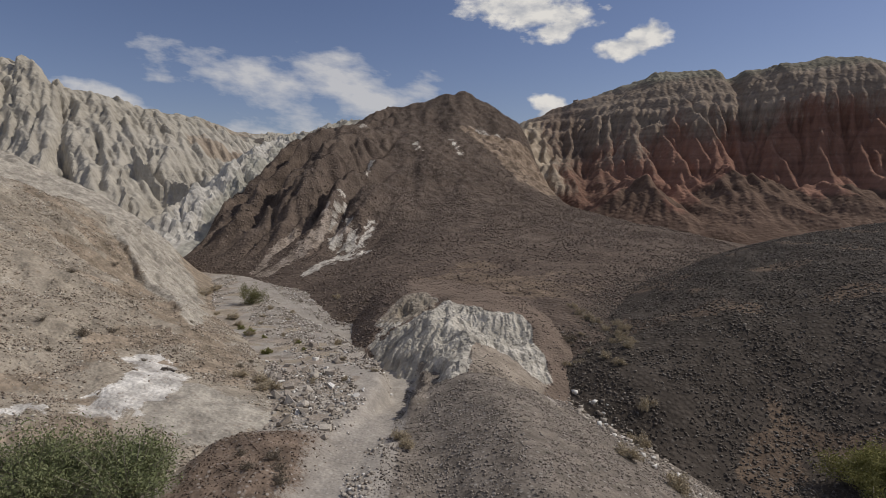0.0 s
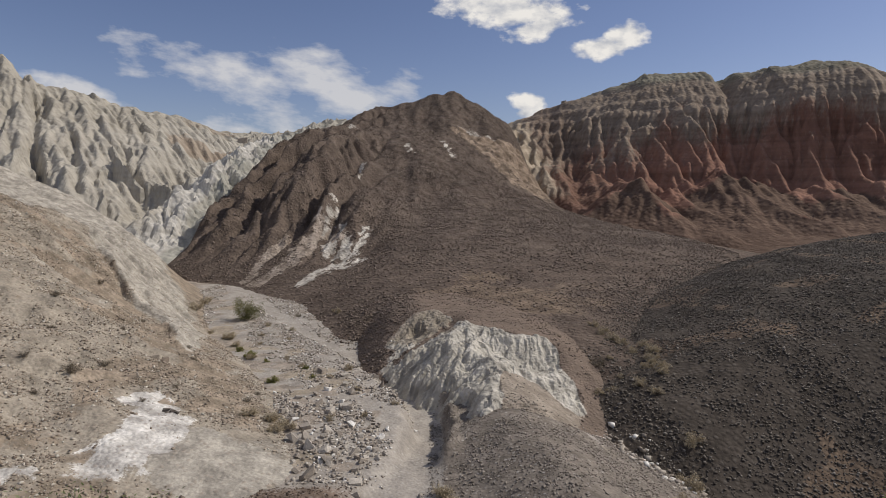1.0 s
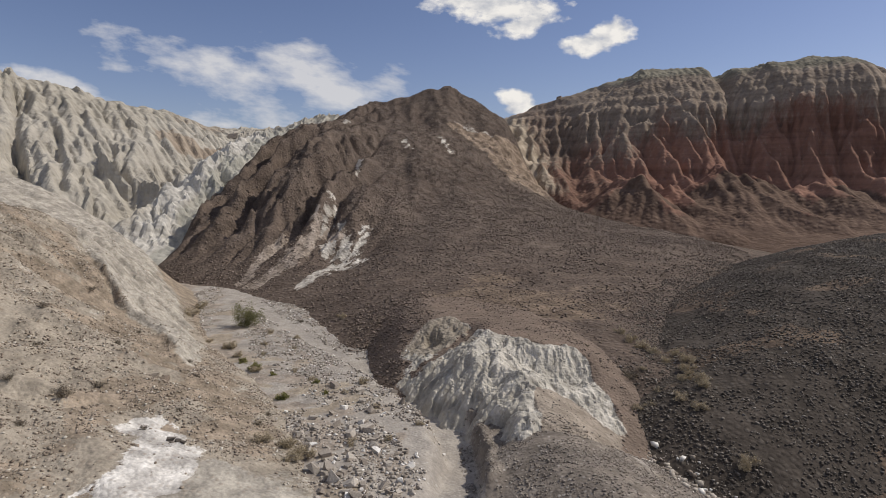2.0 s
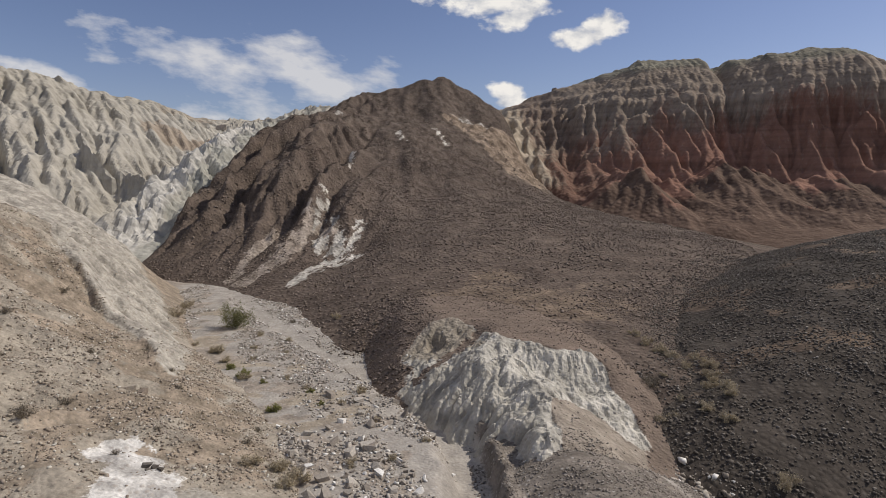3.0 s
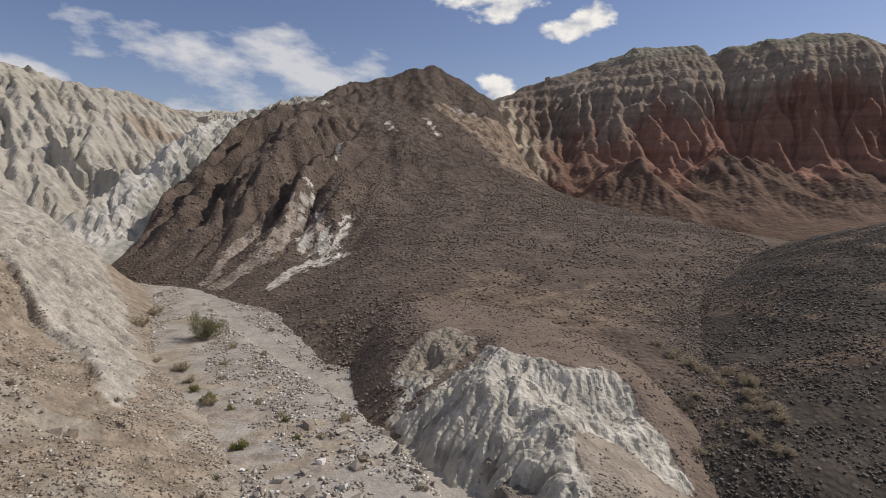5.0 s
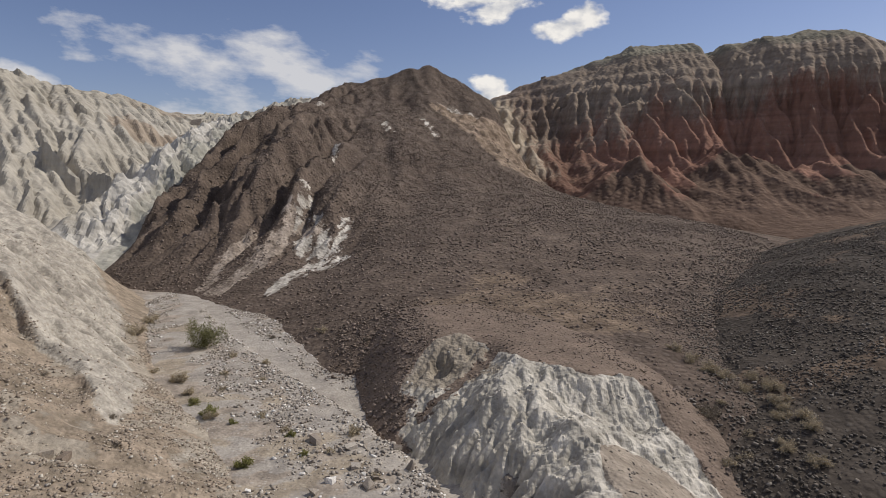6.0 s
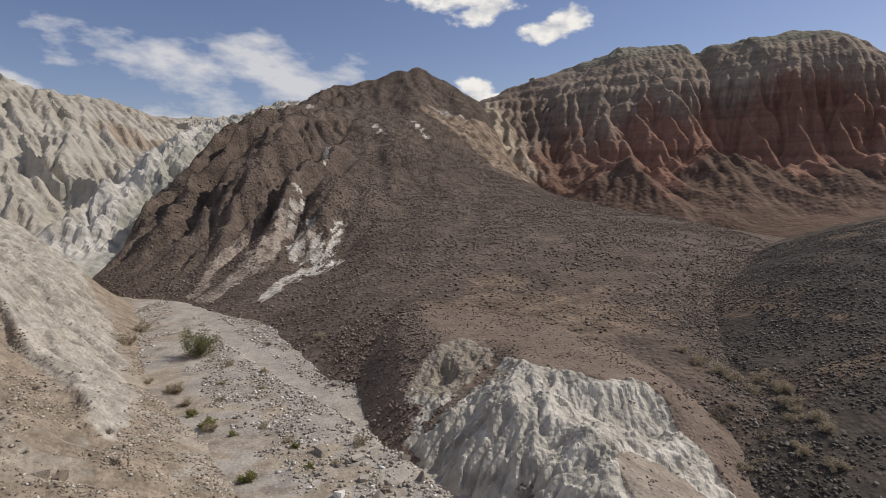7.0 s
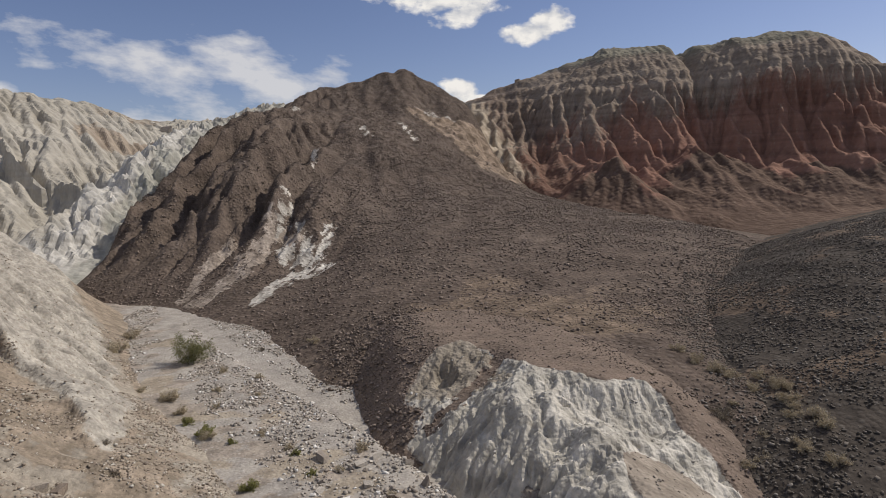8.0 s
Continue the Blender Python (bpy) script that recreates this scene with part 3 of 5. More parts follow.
CLIFF_FANS = [(51.5, 102.5, 12.0, 0.47), (32.3, 97.5, 10.9, 0.66), (66, 96, 9.5, 0.42), (75, 93, 9.5, 0.42), (42, 101, 7.5, 0.45), (84, 90, 10, 0.42)]


def red_form(x, y):
    z0 = RED(x, y) - sink(x, 130, 150)
    z = RED(x, y - 5.0)
    z = z + (z0 - z) * step(17, 25, z0)
    z = z - 0.9 * step(3.5, 5, z) * (1 - step(7, 14, z))
    wx = x + 0.6 * fbm(x / 3, y / 3, 3, 57)
    for line in CLIFF_SPURS:
        d, zc, s, side = line_distance(wx, y, line)
        top = np.minimum(zc - 0.95 * d, z + 2.4)
        rise = step(-0.4, 0.4, top - z)
        z = z * (1 - rise) + top * rise
    for fx, fy, fz, fall in CLIFF_FANS:
        d = np.hypot(wx - fx, y - fy)
        top = fz - fall * d * (1.25 - 0.012 * np.minimum(d, 20)) - 0.35 * crests(np.arctan2(wx - fx, y - fy) * 5.0, d / 14, 2, 58)
        rise = step(-0.3, 0.3, top - z) * (y < fy + 3)
        z = z * (1 - rise) + top * rise
    for line in FAN_RIDGES:
        d, zc, s, side = line_distance(wx, y, line)
        top = np.minimum(zc - 0.62 * d, z + 1.7)
        rise = step(-0.25, 0.25, top - z)
        z = z * (1 - rise) + top * rise
    d, zc, s, side = line_distance(wx, y, [(63, 136, 0), (60, 124, 0), (58, 115, 0), (55.5, 107, 0)])
    z = z - 2.4 * np.exp(-(d / 1.8) ** 2) * step(8, 14, z)
    up = step(4, 11, z) * (0.35 + 0.65 * step(38, 26, z))
    deep = step(34, 20, z)
    lean = x - 0.2 * y
    z = z + up * (1 - 0.65 * step(21, 28, z)) * ((0.6 + 0.8 * deep) * (gullies(lean, y, 7.5, 51) - 0.6) + (0.25 + 0.45 * deep) * (gullies(lean, y, 2.7, 52, 0.4) - 0.6) + 0.5 * fbm(x / 4.0, y / 9, 4, 653, 0.45)) + step(3, 6, z) * 0.15 * (gullies(lean, y, 1.1, 56, 0.5) - 0.6)
    ledge = np.sin(z * 2.1 + 1.5 * fbm(x / 20, y / 20, 2, 53))
    z = z + up * (0.10 + 0.25 * step(20, 26, z)) * ledge * step(14, 20, z)
    z = z - sink(x, 130, 150) - sink(y, 190, 210)
    return z + up * 0.12 * fbm(x / 3, y / 3, 4, 54) + 0.08 * fbm(x / 2, y / 2, 3, 55)


def dark_form(x, y):
    z = DARK(x, y) - sink(x, 72, 90) - sink(y, -20, -60)
    return z + 0.12 * fbm(x / 3, y / 3, 4, 61) + 0.14 * (crests((x + y * 0.4) / 7, (y - 0.4 * x) / 25, 2, 62) - 0.6) + 0.03 * fbm(x * 1.2, y * 1.2, 3, 63)


def bluff_rim(x):
    return np.interp(x, [-6, -3.5, -2.5, -1.3, -0.3, 0.7, 2.9, 4.5, 5.2, 6], [33, 35.6, 36.8, 37.2, 35.7, 32.7, 31.0, 31.4, 30.2, 27.5])


def bluff_form(x, y):
    z = BLUFF(x, y)
    worn = bluff_bare(x, y)
    u, v = x * 0.76 - y * 0.65, x * 0.65 + y * 0.76          # along the rim, and up the face
    u = u + 0.25 * fbm(x * 0.9, y * 0.9, 2, 71)
    rim = bluff_rim(x)
    below = step(0.0, 0.5, rim - y)
    knob = crests(u / 1.6, v / 3.4, 2, 73)
    z = z + worn * (0.05 * (gullies(u, v, 0.8, 72, 0.6) - 0.6) + 0.18 * (knob - 0.62) + 0.11 * fbm(x / 1.3, y / 1.3, 5, 78, 0.6))
    # short flutes hanging from the rim
    z = z + worn * below * (1 - step(0.9, 1.7, rim - y)) * step(-0.5, 0.6, x) * (0.05 * (gullies(x, y, 0.7, 80, 0.6) - 0.6) + 0.08 * (gullies(x, y, 0.24, 81, 0.7) - 0.6))
    # the hollow in the western knob
    d = np.hypot((x + 2.45) / 0.42, (y - 35.0) / 0.75)
    z = z - 0.45 * (1 - step(0.5, 1.1, d + 0.25 * fbm(x * 2, y * 2, 2, 77)))
    return z + worn * (0.05 * fbm(x * 2.2, y * 2.2, 4, 74)) + 0.025 * fbm(x * 1.5, y * 1.5, 3, 75)


def bluff_bare(x, y):
    """1 on the bare pale rock, 0 where brown gravel or the tan ramp lies."""
    w = 0.5 * fbm(x * 0.8, y * 0.8, 3, 76)
    front = 1 - step(-0.2, 0.2, y + 0.3 * w - bluff_rim(x))
    side = step(-4.4, -3.4, x + w) * (1 - step(4.8, 5.1, x + 0.25 * w - 0.5 * step(29.4, 28.4, y)))
    ramp_edge = np.interp(x, [1.3, 1.8, 2.6, 3.4, 4.2, 5.0], [25.4, 27.2, 27.9, 27.6, 26.8, 26.4])
    ramp = step(1.3, 1.7, x + 0.3 * w) * (1 - step(-0.25, 0.35, y - ramp_edge + 0.5 * w))
    gravel = stroke(x, y, [(0.0, 34.9), (-1.1, 33.9), (-2.3, 32.7), (-3.2, 32.2)], 0.42, 0.8, 33)
    return front * side * (1 - ramp) * (1 - gravel)


def main_crags(x, y, z):
    """Broken rock on the western flank and on the ribs of the eastern shoulder."""
    across, down = x * 0.93 - y * 0.36, x * 0.36 + y * 0.93
    west = step(-5, -16, x) * step(57, 66, y) * step(1.5, 5, z) * (1 - 0.55 * step(15, 20, z))
    east = step(-1, 3, x - np.interp(y, [85, 96, 107, 112, 116], [30, 13, 7.5, 5, 20])) * step(6, 9, z)
    top = step(18, 26, z)
    slab = stroke(x, y, [(-15.6, 65.6), (-17.3, 61.3), (-19.3, 58.8)], 1.5, 0.3, 15)
    rock = west * (1 - slab) * (0.8 * blocks(across, down / 1.8, 1.9, 600) + 0.5 * blocks(across, down / 1.5, 0.8, 610))
    return rock + most(east * (1 - 0.5 * top), top * 0.15) * (0.9 * blocks(x, y / 1.6, 2.1, 620) + 0.5 * blocks(x, y / 1.4, 0.9, 625))


def pale_crags(x, y, z):
    u, v = x * 0.80 + y * 0.60, -x * 0.60 + y * 0.80
    up = step(2.5, 7, z)
    band = step(-42, -38, x + 0.1 * (y - 80)) * step(1.5, 4, z)
    crown = 1 - 0.75 * step(100, 125, y + 0.35 * x + 25)
    rock = up * crown * (2.2 * blocks(u, v / 2.4, 6.5, 655) + 0.6 * blocks(u, v / 2.6, 2.2, 650) + 0.35 * blocks(u, v / 2.0, 0.9, 660))
    return rock * (1 - 0.3 * band) + band * (0.8 * blocks(x, y / 1.2, 2.0, 670) + 0.6 * blocks(x, y / 1.2, 0.8, 680))


def red_crags(x, y, z):
    up = step(9, 14, z)
    return up * (0.9 * blocks(x, y / 2.6, 4.5, 685) + 0.35 * blocks(x, y / 2.4, 1.7, 690) + 0.22 * blocks(x, y / 2.0, 0.75, 695)) * (1 - 0.4 * step(24, 30, z))


def bluff_crags(x, y, z):
    return bluff_bare(x, y) * (1 - 0.65 * step(-0.4, -1.2, x) * step(32.8, 33.8, y)) * (0.14 * blocks(x, y, 0.8, 638, 0.9) + 0.10 * blocks(x, y, 0.4, 640, 0.9) + 0.06 * blocks(x, y, 0.18, 645, 0.9))


# the forms as grids, worn by rain where bare clay shows
land_ground = Worn(ground_form, (-26, 14), (6, 68), 0.14)
land_main = Worn(main_form, (-40, 50), (24, 150), 0.3, 18, 0.05, 3.0, 1.0, lambda x, y, z: (0.12 + 0.88 * step(-6, -14, x) * step(58, 64, y)) * step(1.0, 3, z), rough=main_crags)
land_left = Worn(left_form, (-34, 0), (0, 74), 0.16, 16, 0.05, 1.0, 1.1, lambda x, y, z: (0.4 + 0.6 * slab_of(x, y)) * step(0.6, 1.6, z), rough=lambda x, y, z: slab_of(x, y) * 0.09 * blocks(x, y, 0.6, 635, 0.9))
land_pale = Worn(pale_form, (-90, -14), (60, 152), 0.27, 16, 0.06, 3.0, 0.65, lambda x, y, z: step(1.5, 4, z), rough=pale_crags)
land_red = Worn(red_form, (6, 98), (80, 150), 0.26, 30, 0.05, 6.0, 0.85, lambda x, y, z: (0.3 + 0.7 * step(6, 12, z)) * step(2.0, 6, z) * (1 - 0.6 * step(22, 29, z)), hard=lambda x, y, z: 0.45 + 0.55 * step(-0.3, 0.3, np.sin(z * 1.7 + 1.5 * fbm(x / 20, y / 20, 2, 53))), rough=red_crags)
land_dark = Worn(dark_form, (6, 46), (10, 64), 0.2)
land_bluff = Worn(bluff_form, (-6.5, 8.7), (22.3, 44.1), 0.06, 20, 0.055, 0.5, 0.65, lambda x, y, z: (0.1 + 0.9 * bluff_bare(x, y)) * (0.45 + 0.55 * step(0.8, 1.6, bluff_rim(x) - y)), rough=bluff_crags)
# ---- end of the land ----

# ---- materials ----
def tree_of(name):
    m = bpy.data.materials.new(name)
    m.use_nodes = True
    t = m.node_tree
    return m, t, t.nodes["Principled BSDF"]


def node(t, kind, **values):
    n = t.nodes.new(kind)
    for key, value in values.items():
        if key in n.inputs:
            n.inputs[key].default_value = value
    return n


def rgb(c):
    return (c[0], c[1], c[2], 1.0)


def mixed(t, factor, a, b, blend="MIX"):
    n = t.nodes.new("ShaderNodeMix")
    n.data_type, n.blend_type, n.clamp_factor = "RGBA", blend, True
    for socket, value in ((n.inputs[0], factor), (n.inputs[6], a), (n.inputs[7], b)):
        if isinstance(value, bpy.types.NodeSocket):
            t.links.new(value, socket)
        else:
            socket.default_value = value if not isinstance(value, tuple) else rgb(value)
    return n.outputs[2]


def ranged(t, value, lo, hi, a=0.0, b=1.0):
    n = t.nodes.new("ShaderNodeMapRange")
    n.inputs[1].default_value, n.inputs[2].default_value, n.inputs[3].default_value, n.inputs[4].default_value = lo, hi, a, b
    t.links.new(value, n.inputs[0])
    return n.outputs[0]


def noise_of(t, vector, scale, detail=4.0, rough=0.6, stretch=None):
    if stretch:
        mp = t.nodes.new("ShaderNodeMapping")
        mp.inputs["Scale"].default_value = stretch
        t.links.new(vector, mp.inputs[0])
        vector = mp.outputs[0]
    n = node(t, "ShaderNodeTexNoise", Scale=scale, Detail=detail, Roughness=rough)
    t.links.new(vector, n.inputs["Vector"])
    return n.outputs["Fac"]


def earth(name, base, layers=(), stain=0.12, grit=4.0, bump=0.5, dots=None, strata=0.0, lump=0.12, tall=None, mottle=0.7, fade=0.14):
    """Dry ground: a base colour pair, colour pairs laid in by the four masks of the mesh, stains, grit and relief."""
    m, t, p = tree_of(name)
    at = t.nodes.new("ShaderNodeTexCoord").outputs["Object"]
    shape = (1, 1, tall) if tall else None
    large, middle, fine = noise_of(t, at, stain, 5), noise_of(t, at, grit * (0.5 if tall else 0.22), 5, 0.65, shape), noise_of(t, at, grit * 1.6, 4, 0.7, shape)
    patch = ranged(t, large, 0.35, 0.65)
    colour = mixed(t, patch, base[0], base[1])
    a = t.nodes.new("ShaderNodeAttribute")
    a.attribute_name = "masks"
    parts = t.nodes.new("ShaderNodeSeparateColor")
    t.links.new(a.outputs["Color"], parts.inputs[0])
    for k, pair in enumerate(layers):
        if pair is None:
            continue
        layer = mixed(t, ranged(t, middle, 0.36, 0.64), pair[0], pair[1])
        edge = t.nodes.new("ShaderNodeMath")
        edge.operation = "ADD"
        t.links.new(parts.outputs[k] if k < 3 else a.outputs["Alpha"], edge.inputs[0])
        t.links.new(ranged(t, fine, 0.3, 0.7, -0.28, 0.28), edge.inputs[1])
        colour = mixed(t, ranged(t, edge.outputs[0], 0.5 - fade, 0.5 + fade), colour, layer)
    if strata:
        band = noise_of(t, at, 1.0, 4, 0.6, (0.03, 0.03, 0.75))
        colour = mixed(t, strata, colour, mixed(t, ranged(t, band, 0.38, 0.62), (0.55, 0.5, 0.46), (1.25, 1.22, 1.2)), "MULTIPLY")
    colour = mixed(t, mottle, colour, mixed(t, ranged(t, middle, 0.36, 0.64), (0.64, 0.63, 0.62), (1.32, 1.3, 1.27)), "MULTIPLY")
    colour = mixed(t, mottle, colour, mixed(t, ranged(t, fine, 0.3, 0.7), (0.68, 0.67, 0.66), (1.28, 1.27, 1.25)), "MULTIPLY")
    vor = node(t, "ShaderNodeTexVoronoi", Scale=grit)
    t.links.new(at, vor.inputs["Vector"])
    if dots:
        sep = t.nodes.new("ShaderNodeSeparateColor")
        t.links.new(vor.outputs["Color"], sep.inputs[0])
        pebble = t.nodes.new("ShaderNodeMath")
        pebble.operation = "MULTIPLY"
        t.links.new(ranged(t, sep.outputs[0], 0.62, 0.7), pebble.inputs[0])
        t.links.new(ranged(t, vor.outputs["Distance"], 0.45, 0.25), pebble.inputs[1])
        colour = mixed(t, ranged(t, pebble.outputs[0], 0, 1, 0, dots[2]), colour, mixed(t, sep.outputs[1], dots[0], dots[1]))
    t.links.new(colour, p.inputs["Base Color"])
    p.inputs["Roughness"].default_value = 0.95
    p.inputs["Specular IOR Level"].default_value = 0.15
    b1 = node(t, "ShaderNodeBump", Strength=bump, Distance=lump)
    t.links.new(middle, b1.inputs["Height"])
    b2 = node(t, "ShaderNodeBump", Strength=bump, Distance=0.35 / grit)
    t.links.new(ranged(t, vor.outputs["Distance"], 0.0, 0.6, 1.0, 0.0), b2.inputs["Height"])
    t.links.new(b1.outputs[0], b2.inputs["Normal"])
    b3 = node(t, "ShaderNodeBump", Strength=bump, Distance=0.12 / grit)
    t.links.new(fine, b3.inputs["Height"])
    t.links.new(b2.outputs[0], b3.inputs["Normal"])
    t.links.new(b3.outputs[0], p.inputs["Normal"])
    return m


def stone(name, dark, light, pale=None):
    """Loose stones: each one its own tone, by island and by object."""
    m, t, p = tree_of(name)
    geo, info = t.nodes.new("ShaderNodeNewGeometry"), t.nodes.new("ShaderNodeObjectInfo")
    s = t.nodes.new("ShaderNodeMath")
    s.operation = "ADD"
    t.links.new(geo.outputs["Random Per Island"], s.inputs[0])
    t.links.new(info.outputs["Random"], s.inputs[1])
    w = t.nodes.new("ShaderNodeMath")
    w.operation = "FRACT"
    t.links.new(s.outputs[0], w.inputs[0])
    ramp = t.nodes.new("ShaderNodeValToRGB")
    ramp.color_ramp.elements[0].color, ramp.color_ramp.elements[1].color = rgb(dark), rgb(light)
    ramp.color_ramp.elements[1].position = 0.86 if pale else 1.0
    if pale:
        e = ramp.color_ramp.elements.new(0.9)
        e.color = rgb(pale)
    t.links.new(w.outputs[0], ramp.inputs[0])
    at = t.nodes.new("ShaderNodeTexCoord").outputs["Object"]
    n = noise_of(t, at, 9.0, 4)
    colour = mixed(t, 0.8, ramp.outputs[0], mixed(t, ranged(t, n, 0.3, 0.7), (0.7, 0.7, 0.7), (1.25, 1.24, 1.22)), "MULTIPLY")
    t.links.new(colour, p.inputs["Base Color"])
    p.inputs["Roughness"].default_value = 0.9
    p.inputs["Specular IOR Level"].default_value = 0.2
    b = node(t, "ShaderNodeBump", Strength=0.4, Distance=0.03)
    t.links.new(n, b.inputs["Height"])
    t.links.new(b.outputs[0], p.inputs["Normal"])
    return m


WHITE, PINK = ((0.38, 0.355, 0.32), (0.54, 0.52, 0.485)), ((0.30, 0.25, 0.208), (0.385, 0.335, 0.293))
M_GROUND = earth("wash_sand", ((0.35, 0.32, 0.285), (0.41, 0.38, 0.345)), (((0.30, 0.26, 0.22), (0.38, 0.33, 0.28)), ((0.33, 0.28, 0.22), (0.38, 0.33, 0.265)), ((0.185, 0.16, 0.138), (0.25, 0.22, 0.19)), ((0.16, 0.122, 0.096), (0.235, 0.18, 0.142))), 0.25, 7.0, 0.35, ((0.2, 0.18, 0.16), (0.6, 0.57, 0.53), 0.5), lump=0.06, mottle=0.5)
M_MAIN = earth("brown_rubble_slope", ((0.118, 0.092, 0.077), (0.155, 0.123, 0.103)), (WHITE, ((0.215, 0.162, 0.122), (0.30, 0.238, 0.185)), ((0.168, 0.129, 0.098), (0.205, 0.159, 0.122)), PINK), 0.09, 2.8, 0.55, ((0.08, 0.063, 0.053), (0.24, 0.195, 0.168), 0.6), lump=0.14, mottle=0.8)
M_LEFT = earth("tan_hillside", ((0.315, 0.28, 0.231), (0.375, 0.337, 0.284)), (((0.52, 0.50, 0.475), (0.68, 0.67, 0.65)), ((0.37, 0.345, 0.305), (0.42, 0.395, 0.35)), ((0.36, 0.335, 0.295), (0.425, 0.40, 0.355)), ((0.265, 0.222, 0.172), (0.325, 0.27, 0.215))), 0.22, 5.5, 0.5, ((0.2, 0.15, 0.115), (0.45, 0.38, 0.31), 0.4), lump=0.12, mottle=0.75, fade=0.09)
M_PALE = earth("pale_badland_clay", ((0.395, 0.37, 0.322), (0.455, 0.43, 0.38)), (((0.45, 0.435, 0.40), (0.61, 0.595, 0.56)), ((0.33, 0.275, 0.22), (0.37, 0.315, 0.255)), ((0.36, 0.36, 0.32), (0.44, 0.43, 0.39)), ((0.36, 0.335, 0.285), (0.41, 0.385, 0.33))), 0.08, 1.3, 0.45, strata=0.14, lump=0.12, tall=0.22, mottle=0.3, fade=0.3)
M_RED = earth("red_clay_cliff", ((0.235, 0.128, 0.096), (0.285, 0.165, 0.124)), (((0.245, 0.2, 0.161), (0.297, 0.247, 0.2)), ((0.122, 0.081, 0.062), (0.156, 0.108, 0.083)), ((0.36, 0.30, 0.23), (0.44, 0.38, 0.30)), ((0.20, 0.19, 0.15), (0.26, 0.245, 0.195))), 0.06, 1.2, 0.45, strata=0.4, lump=0.1, tall=0.25, mottle=0.22, fade=0.34)
M_DARK = earth("dark_stony_slope", ((0.066, 0.056, 0.048), (0.086, 0.073, 0.063)), (((0.15, 0.13, 0.11), (0.19, 0.165, 0.14)), ((0.12, 0.09, 0.07), (0.16, 0.12, 0.09)), None, None), 0.2, 4.0, 0.5, ((0.06, 0.053, 0.046), (0.18, 0.16, 0.14), 0.5), lump=0.06, mottle=0.7)
# third pair of M_BLUFF: random greyer blotches, and shade painted on the western face
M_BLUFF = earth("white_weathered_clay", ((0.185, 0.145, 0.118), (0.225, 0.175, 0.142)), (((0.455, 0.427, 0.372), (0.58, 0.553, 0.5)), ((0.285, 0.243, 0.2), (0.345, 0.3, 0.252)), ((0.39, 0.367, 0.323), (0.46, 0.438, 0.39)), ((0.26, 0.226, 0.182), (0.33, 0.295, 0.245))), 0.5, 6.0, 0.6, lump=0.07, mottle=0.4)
S_MAIN = stone("brown_stone", (0.125, 0.099, 0.084), (0.275, 0.222, 0.188))
S_DARK = stone("dark_stone", (0.09, 0.078, 0.068), (0.165, 0.144, 0.126), (0.24, 0.218, 0.195))
S_WASH = stone("wash_stone", (0.24, 0.205, 0.172), (0.52, 0.475, 0.42), (0.76, 0.74, 0.71))
S_TAN = stone("tan_stone", (0.22, 0.175, 0.14), (0.44, 0.38, 0.31), (0.58, 0.54, 0.48))
S_SPUR = stone("spur_stone", (0.19, 0.165, 0.143), (0.34, 0.302, 0.264))
S_CLOD = stone("brown_clod", (0.10, 0.075, 0.06), (0.22, 0.165, 0.13))
S_WHITE = stone("pale_chip", (0.33, 0.31, 0.28), (0.62, 0.6, 0.57))


# ---- meshes of the land ----
def sheet(name, xs, ys, land, material, masks=None, floor=None, label="", category="", kind="structure", smooth=True):
    """One surface over a grid; what lies well below the floor is cut away."""
    X, Y = np.meshgrid(xs, ys, indexing="ij")
    Z = land(X, Y)
    nx, ny = X.shape
    idx = np.arange(nx * ny).reshape(nx, ny)
    quads = np.stack([idx[:-1, :-1], idx[1:, :-1], idx[1:, 1:], idx[:-1, 1:]], -1).reshape(-1, 4)
    if floor is not None:
        ok = (Z > floor(X, Y) - 0.5).ravel()
        quads = quads[ok[quads].any(1)]
    used = np.zeros(nx * ny, bool)
    used[quads.ravel()] = True
    remap = np.cumsum(used) - 1
    co = np.stack([X, Y, Z], -1).reshape(-1, 3)[used]
    quads = remap[quads]
    me = bpy.data.meshes.new(name)
    me.vertices.add(len(co))
    me.vertices.foreach_set("co", co.astype(np.float32).ravel())
    me.loops.add(quads.size)
    me.loops.foreach_set("vertex_index", quads.astype(np.int32).ravel())
    me.polygons.add(len(quads))
    me.polygons.foreach_set("loop_start", np.arange(0, quads.size, 4, dtype=np.int32))
    me.update(calc_edges=True)
    me.polygons.foreach_set("use_smooth", np.full(len(quads), smooth))
    if masks is not None:
        w = np.zeros((len(co), 4), np.float32)
        for k, values in enumerate(masks(co[:, 0], co[:, 1], co[:, 2])):
            w[:, k] = values
        me.attributes.new("masks", "FLOAT_COLOR", "POINT").data.foreach_set("color", w.ravel())
    me.materials.append(material)
    ob = new(name, me)
    return tagged(ob, label, category, kind=kind)


def axis(*spans):
    """Grid lines: (from, to, step) spans laid end to end."""
    out = []
    for a, b, h in spans:
        out += list(np.linspace(a, b, max(2, int(round((b - a) / h)) + 1))[:-1])
    return np.array(out + [spans[-1][1]])


